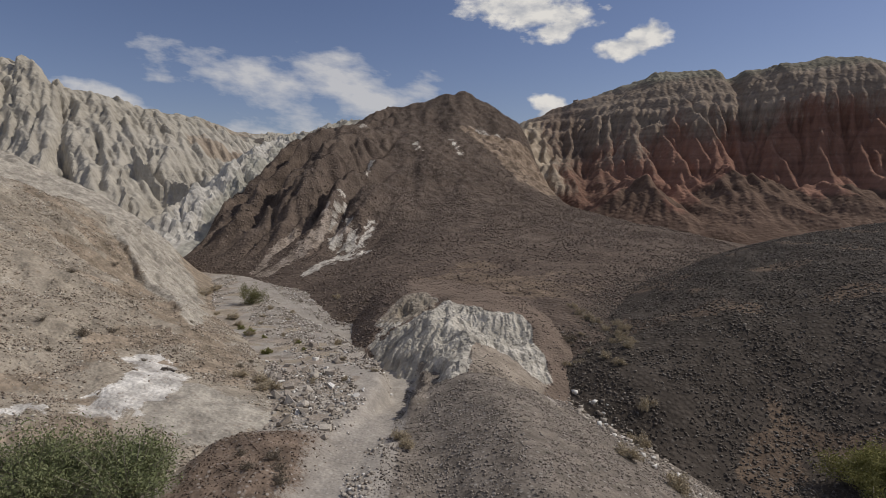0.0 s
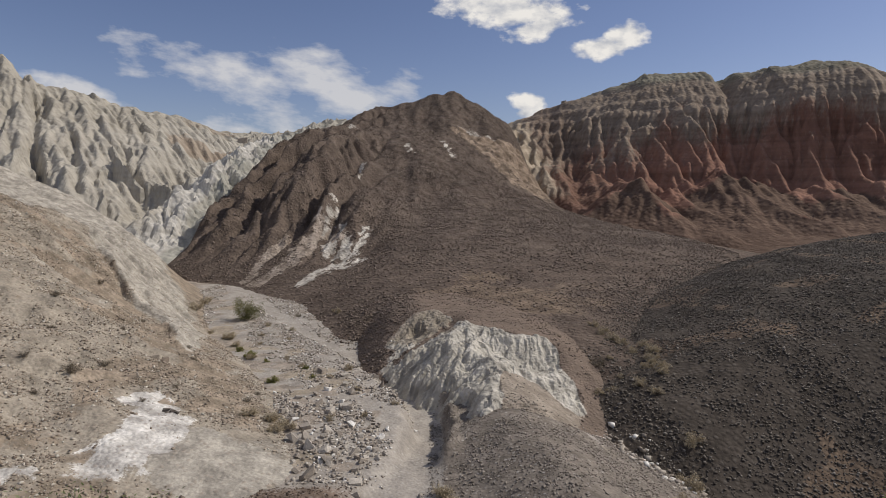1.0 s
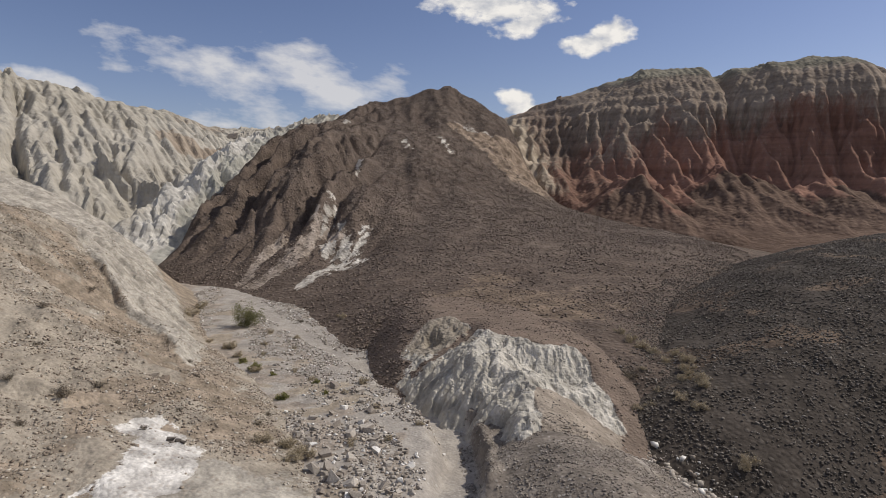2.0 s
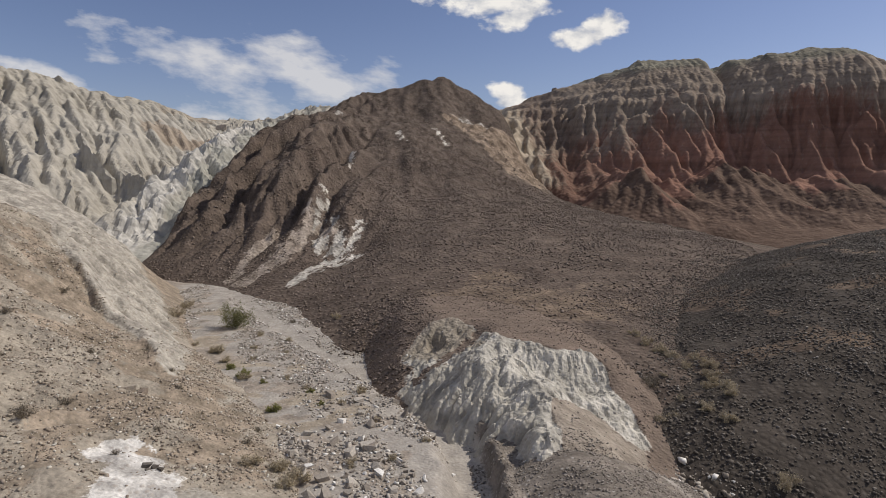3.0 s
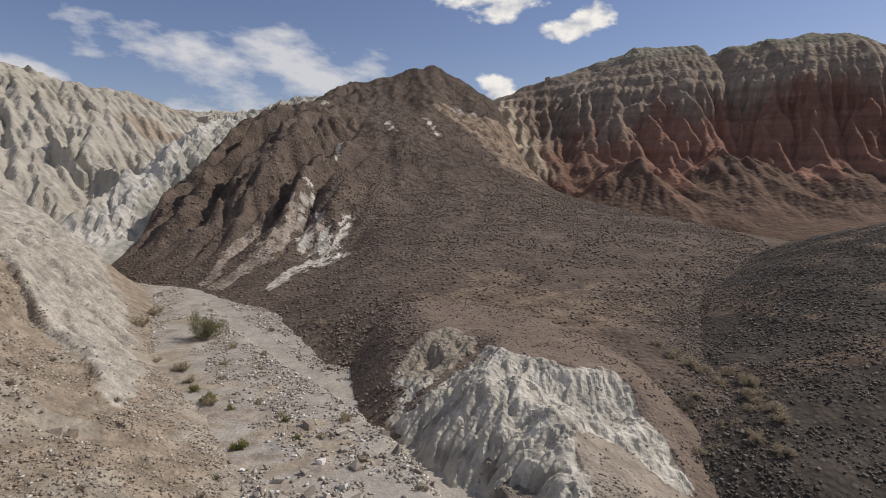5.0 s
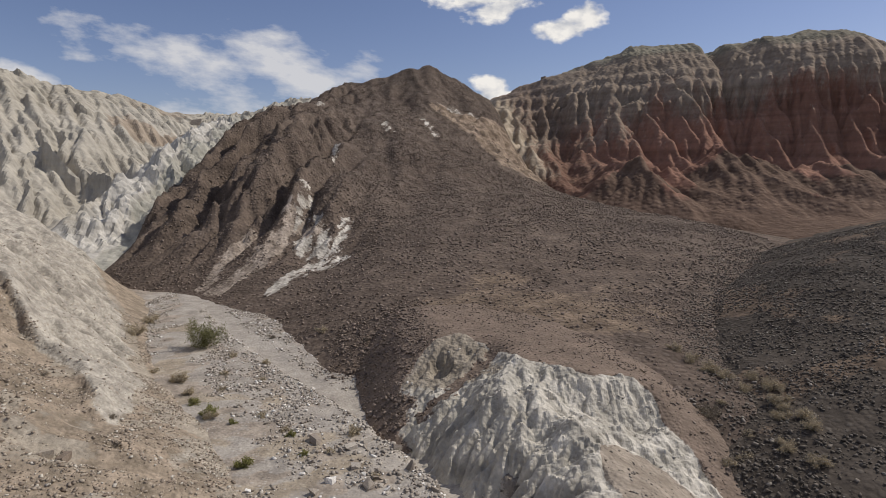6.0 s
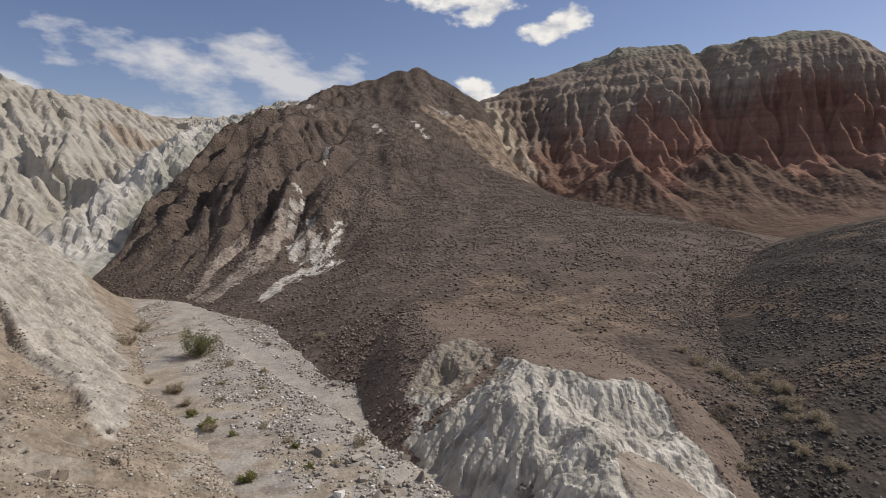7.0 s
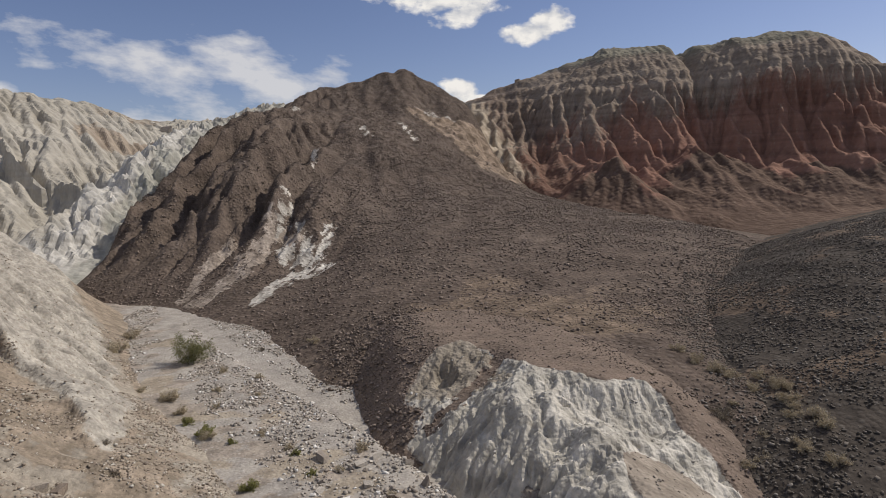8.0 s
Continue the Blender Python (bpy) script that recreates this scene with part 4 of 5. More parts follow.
def masks_ground(x, y, z):
    w = fbm(x * 0.5, y * 0.5, 3, 101)
    d, zc, s, side = line_distance(x, y, SPUR)
    spur = (1 - step(-0.4, 0.6, d - 2.6 * (z + 0.9))) * step(-0.3, 0.3, x + 1.0) * (1 - step(28.5, 30, y))
    dc = line_distance(x, y, CHANNEL)[0]
    bar = step(0.1, 0.5, w + 0.2) * step(1.2, 2.4, dc) * (1 - spur) * (1 - step(3, 5, x))
    tan = step(0.15, 0.6, fbm(x * 0.22, y * 0.3, 3, 102)) * step(1.5, 3, dc) * (1 - spur)
    gully = step(4, 6, x)
    mound = np.exp(-(((x + 5.4 + 0.3 * w) / 1.9) ** 4 + ((y - 16.2) / 2.8) ** 4))
    return bar, tan * 0.9, most(spur, gully * 0.8), mound


def masks_main(x, y, z):
    white = most(stroke(x, y, [(-13.8, 73.3), (-13.8, 70), (-13.9, 67.2), (-12.6, 65.3)], 0.65, 0.8, 1),
                 stroke(x, y, [(-12.1, 68.3), (-11.3, 65.9), (-10.2, 65.5)], 0.55, 0.8, 2), stroke(x, y, [(-9.2, 68.6), (-9.8, 66), (-9.8, 63)], 0.55, 0.8, 3),
                 stroke(x, y, [(-12.6, 65.0), (-11.2, 63.8), (-10.4, 62.2)], 1.8, 0.6, 4), stroke(x, y, [(-11, 61.8), (-12.6, 60.8), (-13.3, 58.1), (-14.3, 56.1)], 0.9, 0.6, 11),
                 stroke(x, y, [(-12.1, 85.8), (-11.8, 80)], 0.55, 0.9, 5),
                 stroke(x, y, [(-15.4, 106), (-18, 99)], 1.2, 0.5, 6),
                 stroke(x, y, [(-6.2, 96), (-5.2, 92.4)], 0.6, 1.0, 7), stroke(x, y, [(0, 103), (1.6, 96.6)], 0.6, 1.0, 8),
                 stroke(x, y, [(-3.6, 39.6), (-2.9, 42)], 0.28, 0.8, 9), stroke(x, y, [(4.5, 112.5), (8.5, 112.5), (12, 110)], 1.6, 0.9, 13) * 0.8)
    tan = most(stroke(x, y, [(3.3, 111.5), (7, 107), (11.6, 96), (19, 93), (26, 86)], 1.3, 0.9, 10),
               step(-1, 2, x - np.interp(y, [85, 96, 107, 112, 116], [30, 13, 7.5, 5, 20]) + 1.5 * fbm(x / 4, y / 4, 3, 12)) * step(7, 9, z) * (1 - step(20.5, 22, z + 0.8 * fbm(x / 3, y / 3, 2, 13))))
    smooth = step(0.0, 1.0, 1.1 - np.hypot((x - 3) / 11, (y - 43) / 9) + 0.45 * fbm(x / 5, y / 5, 3, 14))
    pink = most(stroke(x, y, [(-15.6, 65.6), (-17.3, 61.3), (-19.3, 58.8)], 1.3, 0.4, 15), stroke(x, y, [(-18.4, 67.9), (-19.9, 65.4), (-20.5, 63.6), (-20.7, 60.4)], 0.8, 0.6, 16),
                stroke(x, y, [(-15, 69.3), (-14.8, 67)], 0.6, 0.8, 17), stroke(x, y, [(-13.4, 67.5), (-12.4, 66)], 0.7, 0.9, 18))
    streak = step(-0.35, 0.25, grain((x * 0.9 - y * 0.43) / 0.55, (x * 0.43 + y * 0.9) / 4, 18) + 0.5 * fbm(x, y, 2, 19))
    return white * (0.3 + 0.7 * streak), tan, smooth * 0.9, pink * (0.6 + 0.4 * streak)


def masks_left(x, y, z):
    w = fbm(x * 0.6, y * 0.6, 3, 111)
    white = most(stroke(x, y, [(-11.9, 23.0), (-11.1, 21.8), (-10.6, 20.7)], 1.05, 0.5, 20), stroke(x, y, [(-10.5, 20.9), (-11.0, 18.3)], 1.05, 0.5, 23), stroke(x, y, [(-12.2, 16.9), (-13, 16.4)], 0.3, 1.2, 21) * 0.7)
    fan = most(stroke(x, y, [(-9.2, 20.9), (-7.6, 20.4), (-6.4, 20.0)], 0.95, 0.3, 22), stroke(x, y, [(-9.2, 19.3), (-7.6, 18.5)], 1.5, 0.3, 28)) * (1 - white)
    grey = slab_of(x, y)
    slab = most(grey, step(0.25, 0.6, fbm(x * 0.3, y * 0.3, 4, 24)) * 0.5)
    rust = most(stroke(x, y, [(-23, 38), (-19, 33.6), (-14.5, 30.5), (-11.5, 27.5), (-9.5, 24.5)], 1.6, 1.0, 25), step(0.1, 0.45, fbm(x / 4, y / 4, 4, 27)) * 0.8, step(0.2, 0.8, y - np.interp(x, [-34, -30, -26.8, -21.6, -17.7, -15], [90, 61, 55.3, 48.6, 40.8, 36.5]))) * (1 - grey) * (1 - fan)
    white = white * (0.72 + 0.28 * step(-0.4, 0.2, grain((x * 0.8 - y * 0.6) / 0.3, (x * 0.6 + y * 0.8) / 2.2, 26) + 0.4 * w))
    return white, fan, slab * (1 - rust), rust * 0.85


def masks_pale(x, y, z):
    w = fbm(x / 6, y / 6, 3, 121)
    side = x - np.interp(y, [70, 79, 92, 105, 125, 150], [-38, -36.5, -37, -36, -34, -30]) + 2.0 * w
    grey = step(-4.5, -1.5, side)
    low = step(1.0, 3.5, side)
    brown = step(0.25, 0.5, fbm(x / 11, y / 15, 3, 123)) * step(110, 120, y) * (1 - grey)
    top = step(18, 24, z + 2 * w)
    return grey * (1 - low), most(brown, stroke(x, y, [(-50, 112), (-42, 118)], 3.2, 0.6, 26)), low, top * 0.6


def masks_red(x, y, z):
    w = fbm(x / 7, y / 7, 3, 131)
    edge = np.interp(x, [10, 30, 40, 50, 62, 75, 95], [9, 16, 19.5, 21.5, 23, 23.5, 23.5]) + 4.0 * w + 1.5 * fbm(x / 2, y / 2, 3, 133)
    upper = step(-7.0, 6.0, z - edge)
    apron = 0 * x
    for fx, fy, fz, fall in CLIFF_FANS:
        d = np.hypot(x - fx, y - fy)
        apron = np.maximum(apron, step(-1.6, -0.6, fz - fall * d * (1.25 - 0.012 * np.minimum(d, 20)) - z + 0.5 * w) * (y < fy + 1))
    apron = most(apron, 1 - step(4.2, 7.0, z + 0.8 * w))
    tan = (1 - step(18, 27, x + 3 * w)) * step(7, 10, z)
    top = step(31, 34.5, z + 1.0 * w)
    return upper * (1 - tan), most(apron, 0.5 * (1 - step(28, 36, x))), tan, top


def masks_dark(x, y, z):
    return 0 * x, step(0.1, 0.5, fbm(x / 6, y / 6, 3, 141)), 0 * x, 0 * x


def masks_bluff(x, y, z):
    bare = bluff_bare(x, y)
    w = fbm(x * 0.9, y * 0.9, 3, 151)
    ramp = step(0.9, 1.4, x) * (1 - bare) * (1 - step(28.8, 29.6, y)) * (1 - step(4.6, 5.6, x + 0.4 * w))
    # greyer at random, and towards -x as shade put into the colour
    dull_shade = bare * most(step(0.0, 0.45, w) * 0.7, step(-0.2, 0.3, w + 0.5 * step(0.5, -1.2, x)) * 0.7)
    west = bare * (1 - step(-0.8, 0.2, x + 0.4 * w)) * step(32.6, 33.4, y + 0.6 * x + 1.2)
    return bare, ramp, dull_shade, west


ground = sheet("ground", axis((-3000, -600, 300), (-600, -120, 40), (-120, -24, 3), (-24, 12, 0.14), (12, 60, 1.0), (60, 160, 5), (160, 600, 40), (600, 3000, 300)),
               axis((-3000, -300, 300), (-300, -40, 20), (-40, 8, 2), (8, 44, 0.14), (44, 66, 0.3), (66, 110, 2), (110, 300, 15), (300, 3000, 300)),
               land_ground, M_GROUND, masks_ground, None, "dry sandy wash floor with gravel bars between the hills", "ground")


def valley(x, y):
    return land_ground(x, y)


main_hill = sheet("main_hill", axis((-40, -10, 0.28), (-10, 34, 0.34), (34, 50, 0.6)), axis((24, 46, 0.3), (46, 112, 0.34), (112, 134, 0.34), (134, 150, 1)), land_main, M_MAIN, masks_main, valley,
                  "dark brown rubble-covered desert hill with pale rock veins", "hill")
left_hill = sheet("left_hill", axis((-60, -34, 0.5), (-34, -2, 0.14)), axis((-60, 0, 2), (0, 12, 0.4), (12, 42, 0.14), (42, 74, 0.25)), land_left, M_LEFT, masks_left, valley,
                  "tan gravelly hillside with a white rock patch beside the wash", "hill")
pale_ridge = sheet("pale_ridge", axis((-130, -84, 0.9), (-84, -18, 0.3), (-18, 0, 1.0)), axis((56, 70, 0.5), (70, 130, 0.3), (130, 190, 0.8)), land_pale, M_PALE, masks_pale, valley,
                   "pale fluted badland ridge of eroded clay", "ridge", smooth=False)
red_cliff = sheet("red_cliff", axis((6, 96, 0.3), (96, 150, 1.0)), axis((60, 84, 0.6), (84, 140, 0.26), (140, 210, 1.0)), land_red, M_RED, masks_red, valley,
                  "fluted red and grey clay cliff with fans at its foot", "cliff")
dark_hill = sheet("dark_hill", axis((5.6, 40, 0.2), (40, 90, 1.0)), axis((-60, -10, 2), (-10, 14, 0.6), (14, 54, 0.2), (54, 90, 0.8)), land_dark, M_DARK, masks_dark, valley,
                  "low dark hill covered with angular stones", "hill")
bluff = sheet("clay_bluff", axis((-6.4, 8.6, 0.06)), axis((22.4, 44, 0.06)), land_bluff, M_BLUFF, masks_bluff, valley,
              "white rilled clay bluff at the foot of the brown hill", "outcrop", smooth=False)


# ---- loose stones ----
def stone_shapes(count, seed, flat=0.55):
    """Angular stones: blocks of 12 faces with their corners pushed about, each about 1 across."""
    v = np.array([(a, b, c) for a in (-1, 1) for b in (-1, 1) for c in (-1, 1)], float) * 0.42
    f = np.array([(0, 1, 3), (0, 3, 2), (4, 6, 7), (4, 7, 5), (0, 4, 5), (0, 5, 1), (2, 3, 7), (2, 7, 6), (0, 2, 6), (0, 6, 4), (1, 5, 7), (1, 7, 3)])
    rng = np.random.default_rng(seed)
    shapes = []
    for k in range(count):
        w = v * rng.uniform(0.45, 1.25, (8, 3)) + rng.normal(0, 0.04, (8, 3))
        w[:, 0] += 0.25 * rng.normal() * w[:, 2]
        shapes.append(w * np.array([rng.uniform(0.9, 1.4), rng.uniform(0.7, 1.0), flat * rng.uniform(0.7, 1.2)]))
    return np.array(shapes), f


def surface(x, y, which):
    return np.maximum.reduce([f(x, y) for f in which])


def rubble(name, area, count, sizes, which, material, keep, label, category="stones", seed=0, sink=0.2):
    """A scatter of stones, lying on the highest of the given forms, as one mesh. keep(x, y, z): chance of a stone there."""
    rng = np.random.default_rng(seed)
    x, y = rng.uniform(area[0], area[1], count), rng.uniform(area[2], area[3], count)
    z = surface(x, y, which)
    ok = rng.random(count) < keep(x, y, z)
    x, y, z = x[ok], y[ok], z[ok]
    n = len(x)
    size = sizes[0] * (sizes[1] / sizes[0]) ** (rng.random(n) ** 2.2)
    shapes, f = stone_shapes(24, seed)
    pick = shapes[rng.integers(0, 24, n)] * size[:, None, None]
    a = rng.uniform(0, 2 * np.pi, n)
    c, s = np.cos(a)[:, None], np.sin(a)[:, None]
    tilt = rng.normal(0, 0.35, (n, 1))
    px, py, pz = pick[..., 0], pick[..., 1], pick[..., 2]
    px, pz = px * np.cos(tilt) - pz * np.sin(tilt), px * np.sin(tilt) + pz * np.cos(tilt)
    px, py = px * c - py * s, px * s + py * c
    co = np.stack([px + x[:, None], py + y[:, None], pz + (z + size * (0.5 - sink) * 0.5)[:, None]], -1).reshape(-1, 3)
    tri = (f[None] + 8 * np.arange(n)[:, None, None]).reshape(-1, 3)
    me = bpy.data.meshes.new(name)
    me.vertices.add(len(co))
    me.vertices.foreach_set("co", co.astype(np.float32).ravel())
    me.loops.add(tri.size)
    me.loops.foreach_set("vertex_index", tri.astype(np.int32).ravel())
    me.polygons.add(len(tri))
    me.polygons.foreach_set("loop_start", np.arange(0, tri.size, 3, dtype=np.int32))
    me.update(calc_edges=True)
    me.materials.append(material)
    return tagged(new(name, me), label, category, kind="stuff")


def not_white(x, y, z):
    a, b, c, d = masks_main(x, y, z)
    return np.clip(1 - 1.2 * a - 0.85 * b - 1.0 * d, 0, 1) * (1 - 0.72 * c)


SAND_PATHS = [[(-21, 59), (-19.5, 54), (-17.6, 48), (-16.6, 43), (-15, 38.5), (-13, 35), (-10.5, 31.6), (-9.2, 29.2)], [(-3.2, 25.5), (-2.2, 22.5), (-2.4, 19.5), (-3.6, 17)]]
SAND_SEAM = [(-9.2, 29.2), (-6.8, 27.7), (-4.6, 27.0), (-3.0, 24.6), (-2.0, 22.6)]


def on_bar(x, y):
    """1 on the stony bars of the wash, 0 on its sand."""
    sand = most(stroke(x, y, SAND_PATHS[0], 1.5, 0.6, 41), stroke(x, y, SAND_PATHS[1], 0.9, 0.6, 42), stroke(x, y, SAND_SEAM, 0.4, 0.6, 43), stroke(x, y, [(a, b) for a, b, c in CHANNEL], 0.75, 0.4, 44))
    floor = land_ground(x, y)
    other = np.maximum.reduce([land_left(x, y), np.where(y > 30, land_main(x, y), -9), np.where((y > 22) & (x > -6.4), land_bluff(x, y), -9)])
    d, zc, s, side = line_distance(x, y, SPUR)
    heap = np.exp(-(((x + 5.4) / 1.8) ** 4 + ((y - 16.2) / 2.7) ** 4))
    return (1 - sand) * (other < floor) * (heap < 0.25) * (x < np.interp(y, [10, 20, 24, 28, 40], [-1.5, -1.6, -2.0, -2.4, -2.4]))


def clear_ramp(x, y):
    """Few stones lie on the tan ramp of the bluff."""
    return 1 - 0.9 * step(0.9, 1.5, x) * (1 - step(4.4, 5.2, x)) * step(24.2, 25.4, y) * (1 - step(29.6, 30.4, y))


rubble("hill_rubble", (-32, 34, 38, 128), 230000, (0.05, 0.25), (land_main, land_ground), S_MAIN, lambda x, y, z: not_white(x, y, z) * (0.45 + 0.55 * step(48, 75, y)) * (land_main(x, y) > land_ground(x, y)) * step(-1.0, 0.5, fbm(x / 6, y / 6, 3, 201)) * step(-0.5, 0.1, land_main(x, y) - land_dark(x, y)), "angular brown stones scattered over the hill", seed=1)
rubble("toe_rubble", (-8, -2, 31, 45), 3500, (0.05, 0.24), (land_main, land_bluff, land_ground), S_MAIN, lambda x, y, z: (1 - bluff_bare(x, y)) * (np.maximum(land_main(x, y), land_bluff(x, y)) > land_ground(x, y)) * step(-2.4, -3.2, x), "dark angular stones at the foot of the brown hill", seed=9)
rubble("terrace_gravel", (-7, 14, 24, 46), 42000, (0.025, 0.13), (land_main, land_bluff, land_ground), S_MAIN, lambda x, y, z: clear_ramp(x, y) * (1 - bluff_bare(x, y)) * (np.maximum(land_main(x, y), land_bluff(x, y)) > land_ground(x, y)) * (np.maximum(land_main(x, y), land_bluff(x, y)) > land_dark(x, y)) * (0.15 + 0.62 * step(-0.1, 0.7, fbm(x / 3, y / 3, 3, 205) + 0.8 * step(-2, -4, x) + 0.6 * step(6, 9, x))), "brown gravel on the terrace behind the white bluff", seed=3)
rubble("slope_stones", (6.2, 44, 14, 60), 190000, (0.035, 0.16), (land_dark, land_ground, lambda x, y: np.where(y > 24, land_main(x, y), -9.0)), S_DARK, lambda x, y, z: np.where(y < 24, 1, step(-2.6, 0.5, land_dark(x, y) - land_main(x, y))) * (land_dark(x, y) > land_ground(x, y)) * step(-0.9, 0.3, fbm(x / 3, y / 3, 3, 202)), "dark angular stones covering the low hill", seed=2)
rubble("spur_gravel", (-1.5, 11, 10, 29), 46000, (0.02, 0.10), (land_ground, land_bluff), S_SPUR, lambda x, y, z: clear_ramp(x, y) * (land_ground(x, y) > land_dark(x, y)) * (1 - bluff_bare(x, y) * (land_bluff(x, y) > land_ground(x, y))) * step(-1.0, 0.4, fbm(x / 1.5, y / 1.5, 3, 206)), "grey gravel on the low spur", seed=4)
rubble("gully_stones", (4.5, 12, 16, 27), 6000, (0.05, 0.3), (land_ground, land_main, land_dark), S_WASH, lambda x, y, z: (1 - step(0.5, 1.4, line_distance(x, y, [(9.6, 17, 0), (8.7, 20.5, 0), (7.6, 22.4, 0), (6.6, 24.4, 0), (5.6, 25.6, 0)])[0])) * 0.5, "pale and dark stones along the gully bed", seed=5)
rubble("hillside_gravel", (-32, -5, 13, 50), 170000, (0.025, 0.13), (land_left, land_ground), S_TAN, lambda x, y, z: (land_left(x, y) > land_ground(x, y)) * np.clip(1 - most(*masks_left(x, y, z)[:3]), 0.12, 1) * (1 - masks_left(x, y, z)[1]) * (1 - masks_left(x, y, z)[0]) * step(-0.8, 0.4, fbm(x / 2.2, y / 2.2, 3, 207)), "tan and reddish gravel on the hillside", seed=6)
rubble("wash_gravel", (-24, -1, 14, 62), 190000, (0.025, 0.17), (land_ground,), S_WASH, lambda x, y, z: on_bar(x, y) * (0.12 + 0.85 * step(-0.45, 0.35, fbm(x / 1.9, y / 1.9, 4, 208, 0.6))), "grey and white stones on the bars of the wash", seed=7)
rubble("mound_clods", (-8, -3, 13, 19.6), 5200, (0.02, 0.09), (land_ground,), S_CLOD, lambda x, y, z: np.exp(-(((x + 5.4) / 1.7) ** 4 + ((y - 16.2) / 2.6) ** 4)), "brown clods and dry growth on the earth mound", "clods", seed=10)
rubble("bank_chips", (-5, 6, 24, 36), 2500, (0.03, 0.13), (land_bluff, land_ground), S_WHITE, lambda x, y, z: bluff_bare(x, y) * (land_bluff(x, y) > land_ground(x, y)) * step(0.1, 0.5, fbm(x, y, 2, 209)), "pale clay chips on the white bluff", seed=8)


# ---- parts and single things ----
def part(name, me, parent, label=""):
    """A mesh object under a thing."""
    ob = new(name, me)
    ob.parent = parent
    if label:
        ob["label"] = label
    return ob


def mesh_of(name, verts, faces, material, smooth=False):
    me = bpy.data.meshes.new(name)
    me.from_pydata([tuple(v) for v in verts], [], [tuple(f) for f in faces])
    if smooth:
        me.polygons.foreach_set("use_smooth", np.ones(len(me.polygons), bool))
    me.materials.append(material)
    return me


def top_of(x, y, forms):
    a, b = np.array([float(x)]), np.array([float(y)])
    return float(max(f(a, b)[0] for f in forms))


def boulder_mesh(seed, flat):
    """An angular boulder: the hull of a handful of points, its corners knocked off."""
    rng = random.Random(seed)
    bm = bmesh.new()
    long, skew = rng.uniform(1.0, 1.35), rng.uniform(-0.35, 0.35)
    for a, b, c in itertools.product((-1, 1), repeat=3):
        for k in range(rng.choice((1, 1, 2, 3))):
            v = Vector((a * rng.uniform(0.12, 0.52), b * rng.uniform(0.12, 0.48), c * rng.uniform(0.15, 0.52)))
            bm.verts.new((v.x * long + skew * v.z, v.y * 0.9, v.z * flat * 1.15))
    hull = bmesh.ops.convex_hull(bm, input=bm.verts)
    bmesh.ops.delete(bm, geom=[g for g in hull["geom_interior"] if isinstance(g, bmesh.types.BMVert)], context="VERTS")
    me = bpy.data.meshes.new("boulder")
    bm.to_mesh(me)
    bm.free()
    me.materials.append(S_WASH)
    return me


BOULDERS = [boulder_mesh(k, 0.5 + 0.04 * (k % 7)) for k in range(12)]
draw = np.random.default_rng(5)
bx, by = draw.uniform(-9, -1.6, 4000), draw.uniform(17, 31, 4000)
chosen = np.flatnonzero((on_bar(bx, by) > 0.6) & (draw.random(4000) < 0.25 + np.exp(-((bx + 4.6) / 2.2) ** 2 - ((by - 23.5) / 3.5) ** 2)))[:190]
rng = random.Random(5)
for k, (x, y, z) in enumerate(zip(bx[chosen], by[chosen], land_ground(bx[chosen], by[chosen]))):
    size = 0.15 + 0.32 * rng.random() ** 3
    ob = new("boulder", BOULDERS[k % 12])
    ob.matrix_world = Matrix.Translation((x, y, z + size * 0.14)) @ Euler((rng.gauss(0, 0.35), rng.gauss(0, 0.35), rng.uniform(0, 6.28))).to_matrix().to_4x4() @ Matrix.Diagonal((size, size, size, 1))
    tagged(ob, "angular grey stone lying on the sandy wash bed" if size < 0.38 else "large angular pale stone lying in the wash", "stone", "stones in the wash")


def single_rock(name, x, y, size, forms, material, label, tall=1.0, sink=0.2, seed=0):
    me = BOULDERS[seed % 12].copy()
    me.materials.clear()
    me.materials.append(material)
    ob = new(name, me)
    ob.matrix_world = Matrix.Translation((x, y, top_of(x, y, forms) + size * tall * (0.3 - sink))) @ Matrix.Rotation(seed * 1.3, 4, "Z") @ Matrix.Diagonal((size, size, size * tall, 1))
    return tagged(ob, label, "rock")


for k, (x, y, size) in enumerate([(-11.05, 22.4, 0.26), (-10.8, 22.25, 0.22), (-10.55, 22.15, 0.17), (-10.9, 22.15, 0.14)]):
    tagged(single_rock("dark_rock", x, y, size, (land_left,), S_DARK, "dark rock resting on the white patch", seed=k), group="dark rocks on the white patch")
for k, (x, y, size) in enumerate([(-13.6, 26.7, 0.42), (-13.2, 26.8, 0.34), (-14.6, 26.6, 0.25)]):
    tagged(single_rock("brown_rock", x, y, size, (land_left,), S_TAN, "rounded brown rock lying on the tan hillside", seed=k + 5), group="brown rocks on the hillside")
single_rock("skyline_rock", -43.5, 128.5, 1.7, (land_pale,), S_SPUR, "weathered rock knob on the pale skyline", 1.2, 0.2, 5)
single_rock("rock_pinnacle", 33.4, 158.0, 1.8, (land_red,), S_TAN, "small rock pinnacle on the cliff skyline", 1.6, 0.25, 3)


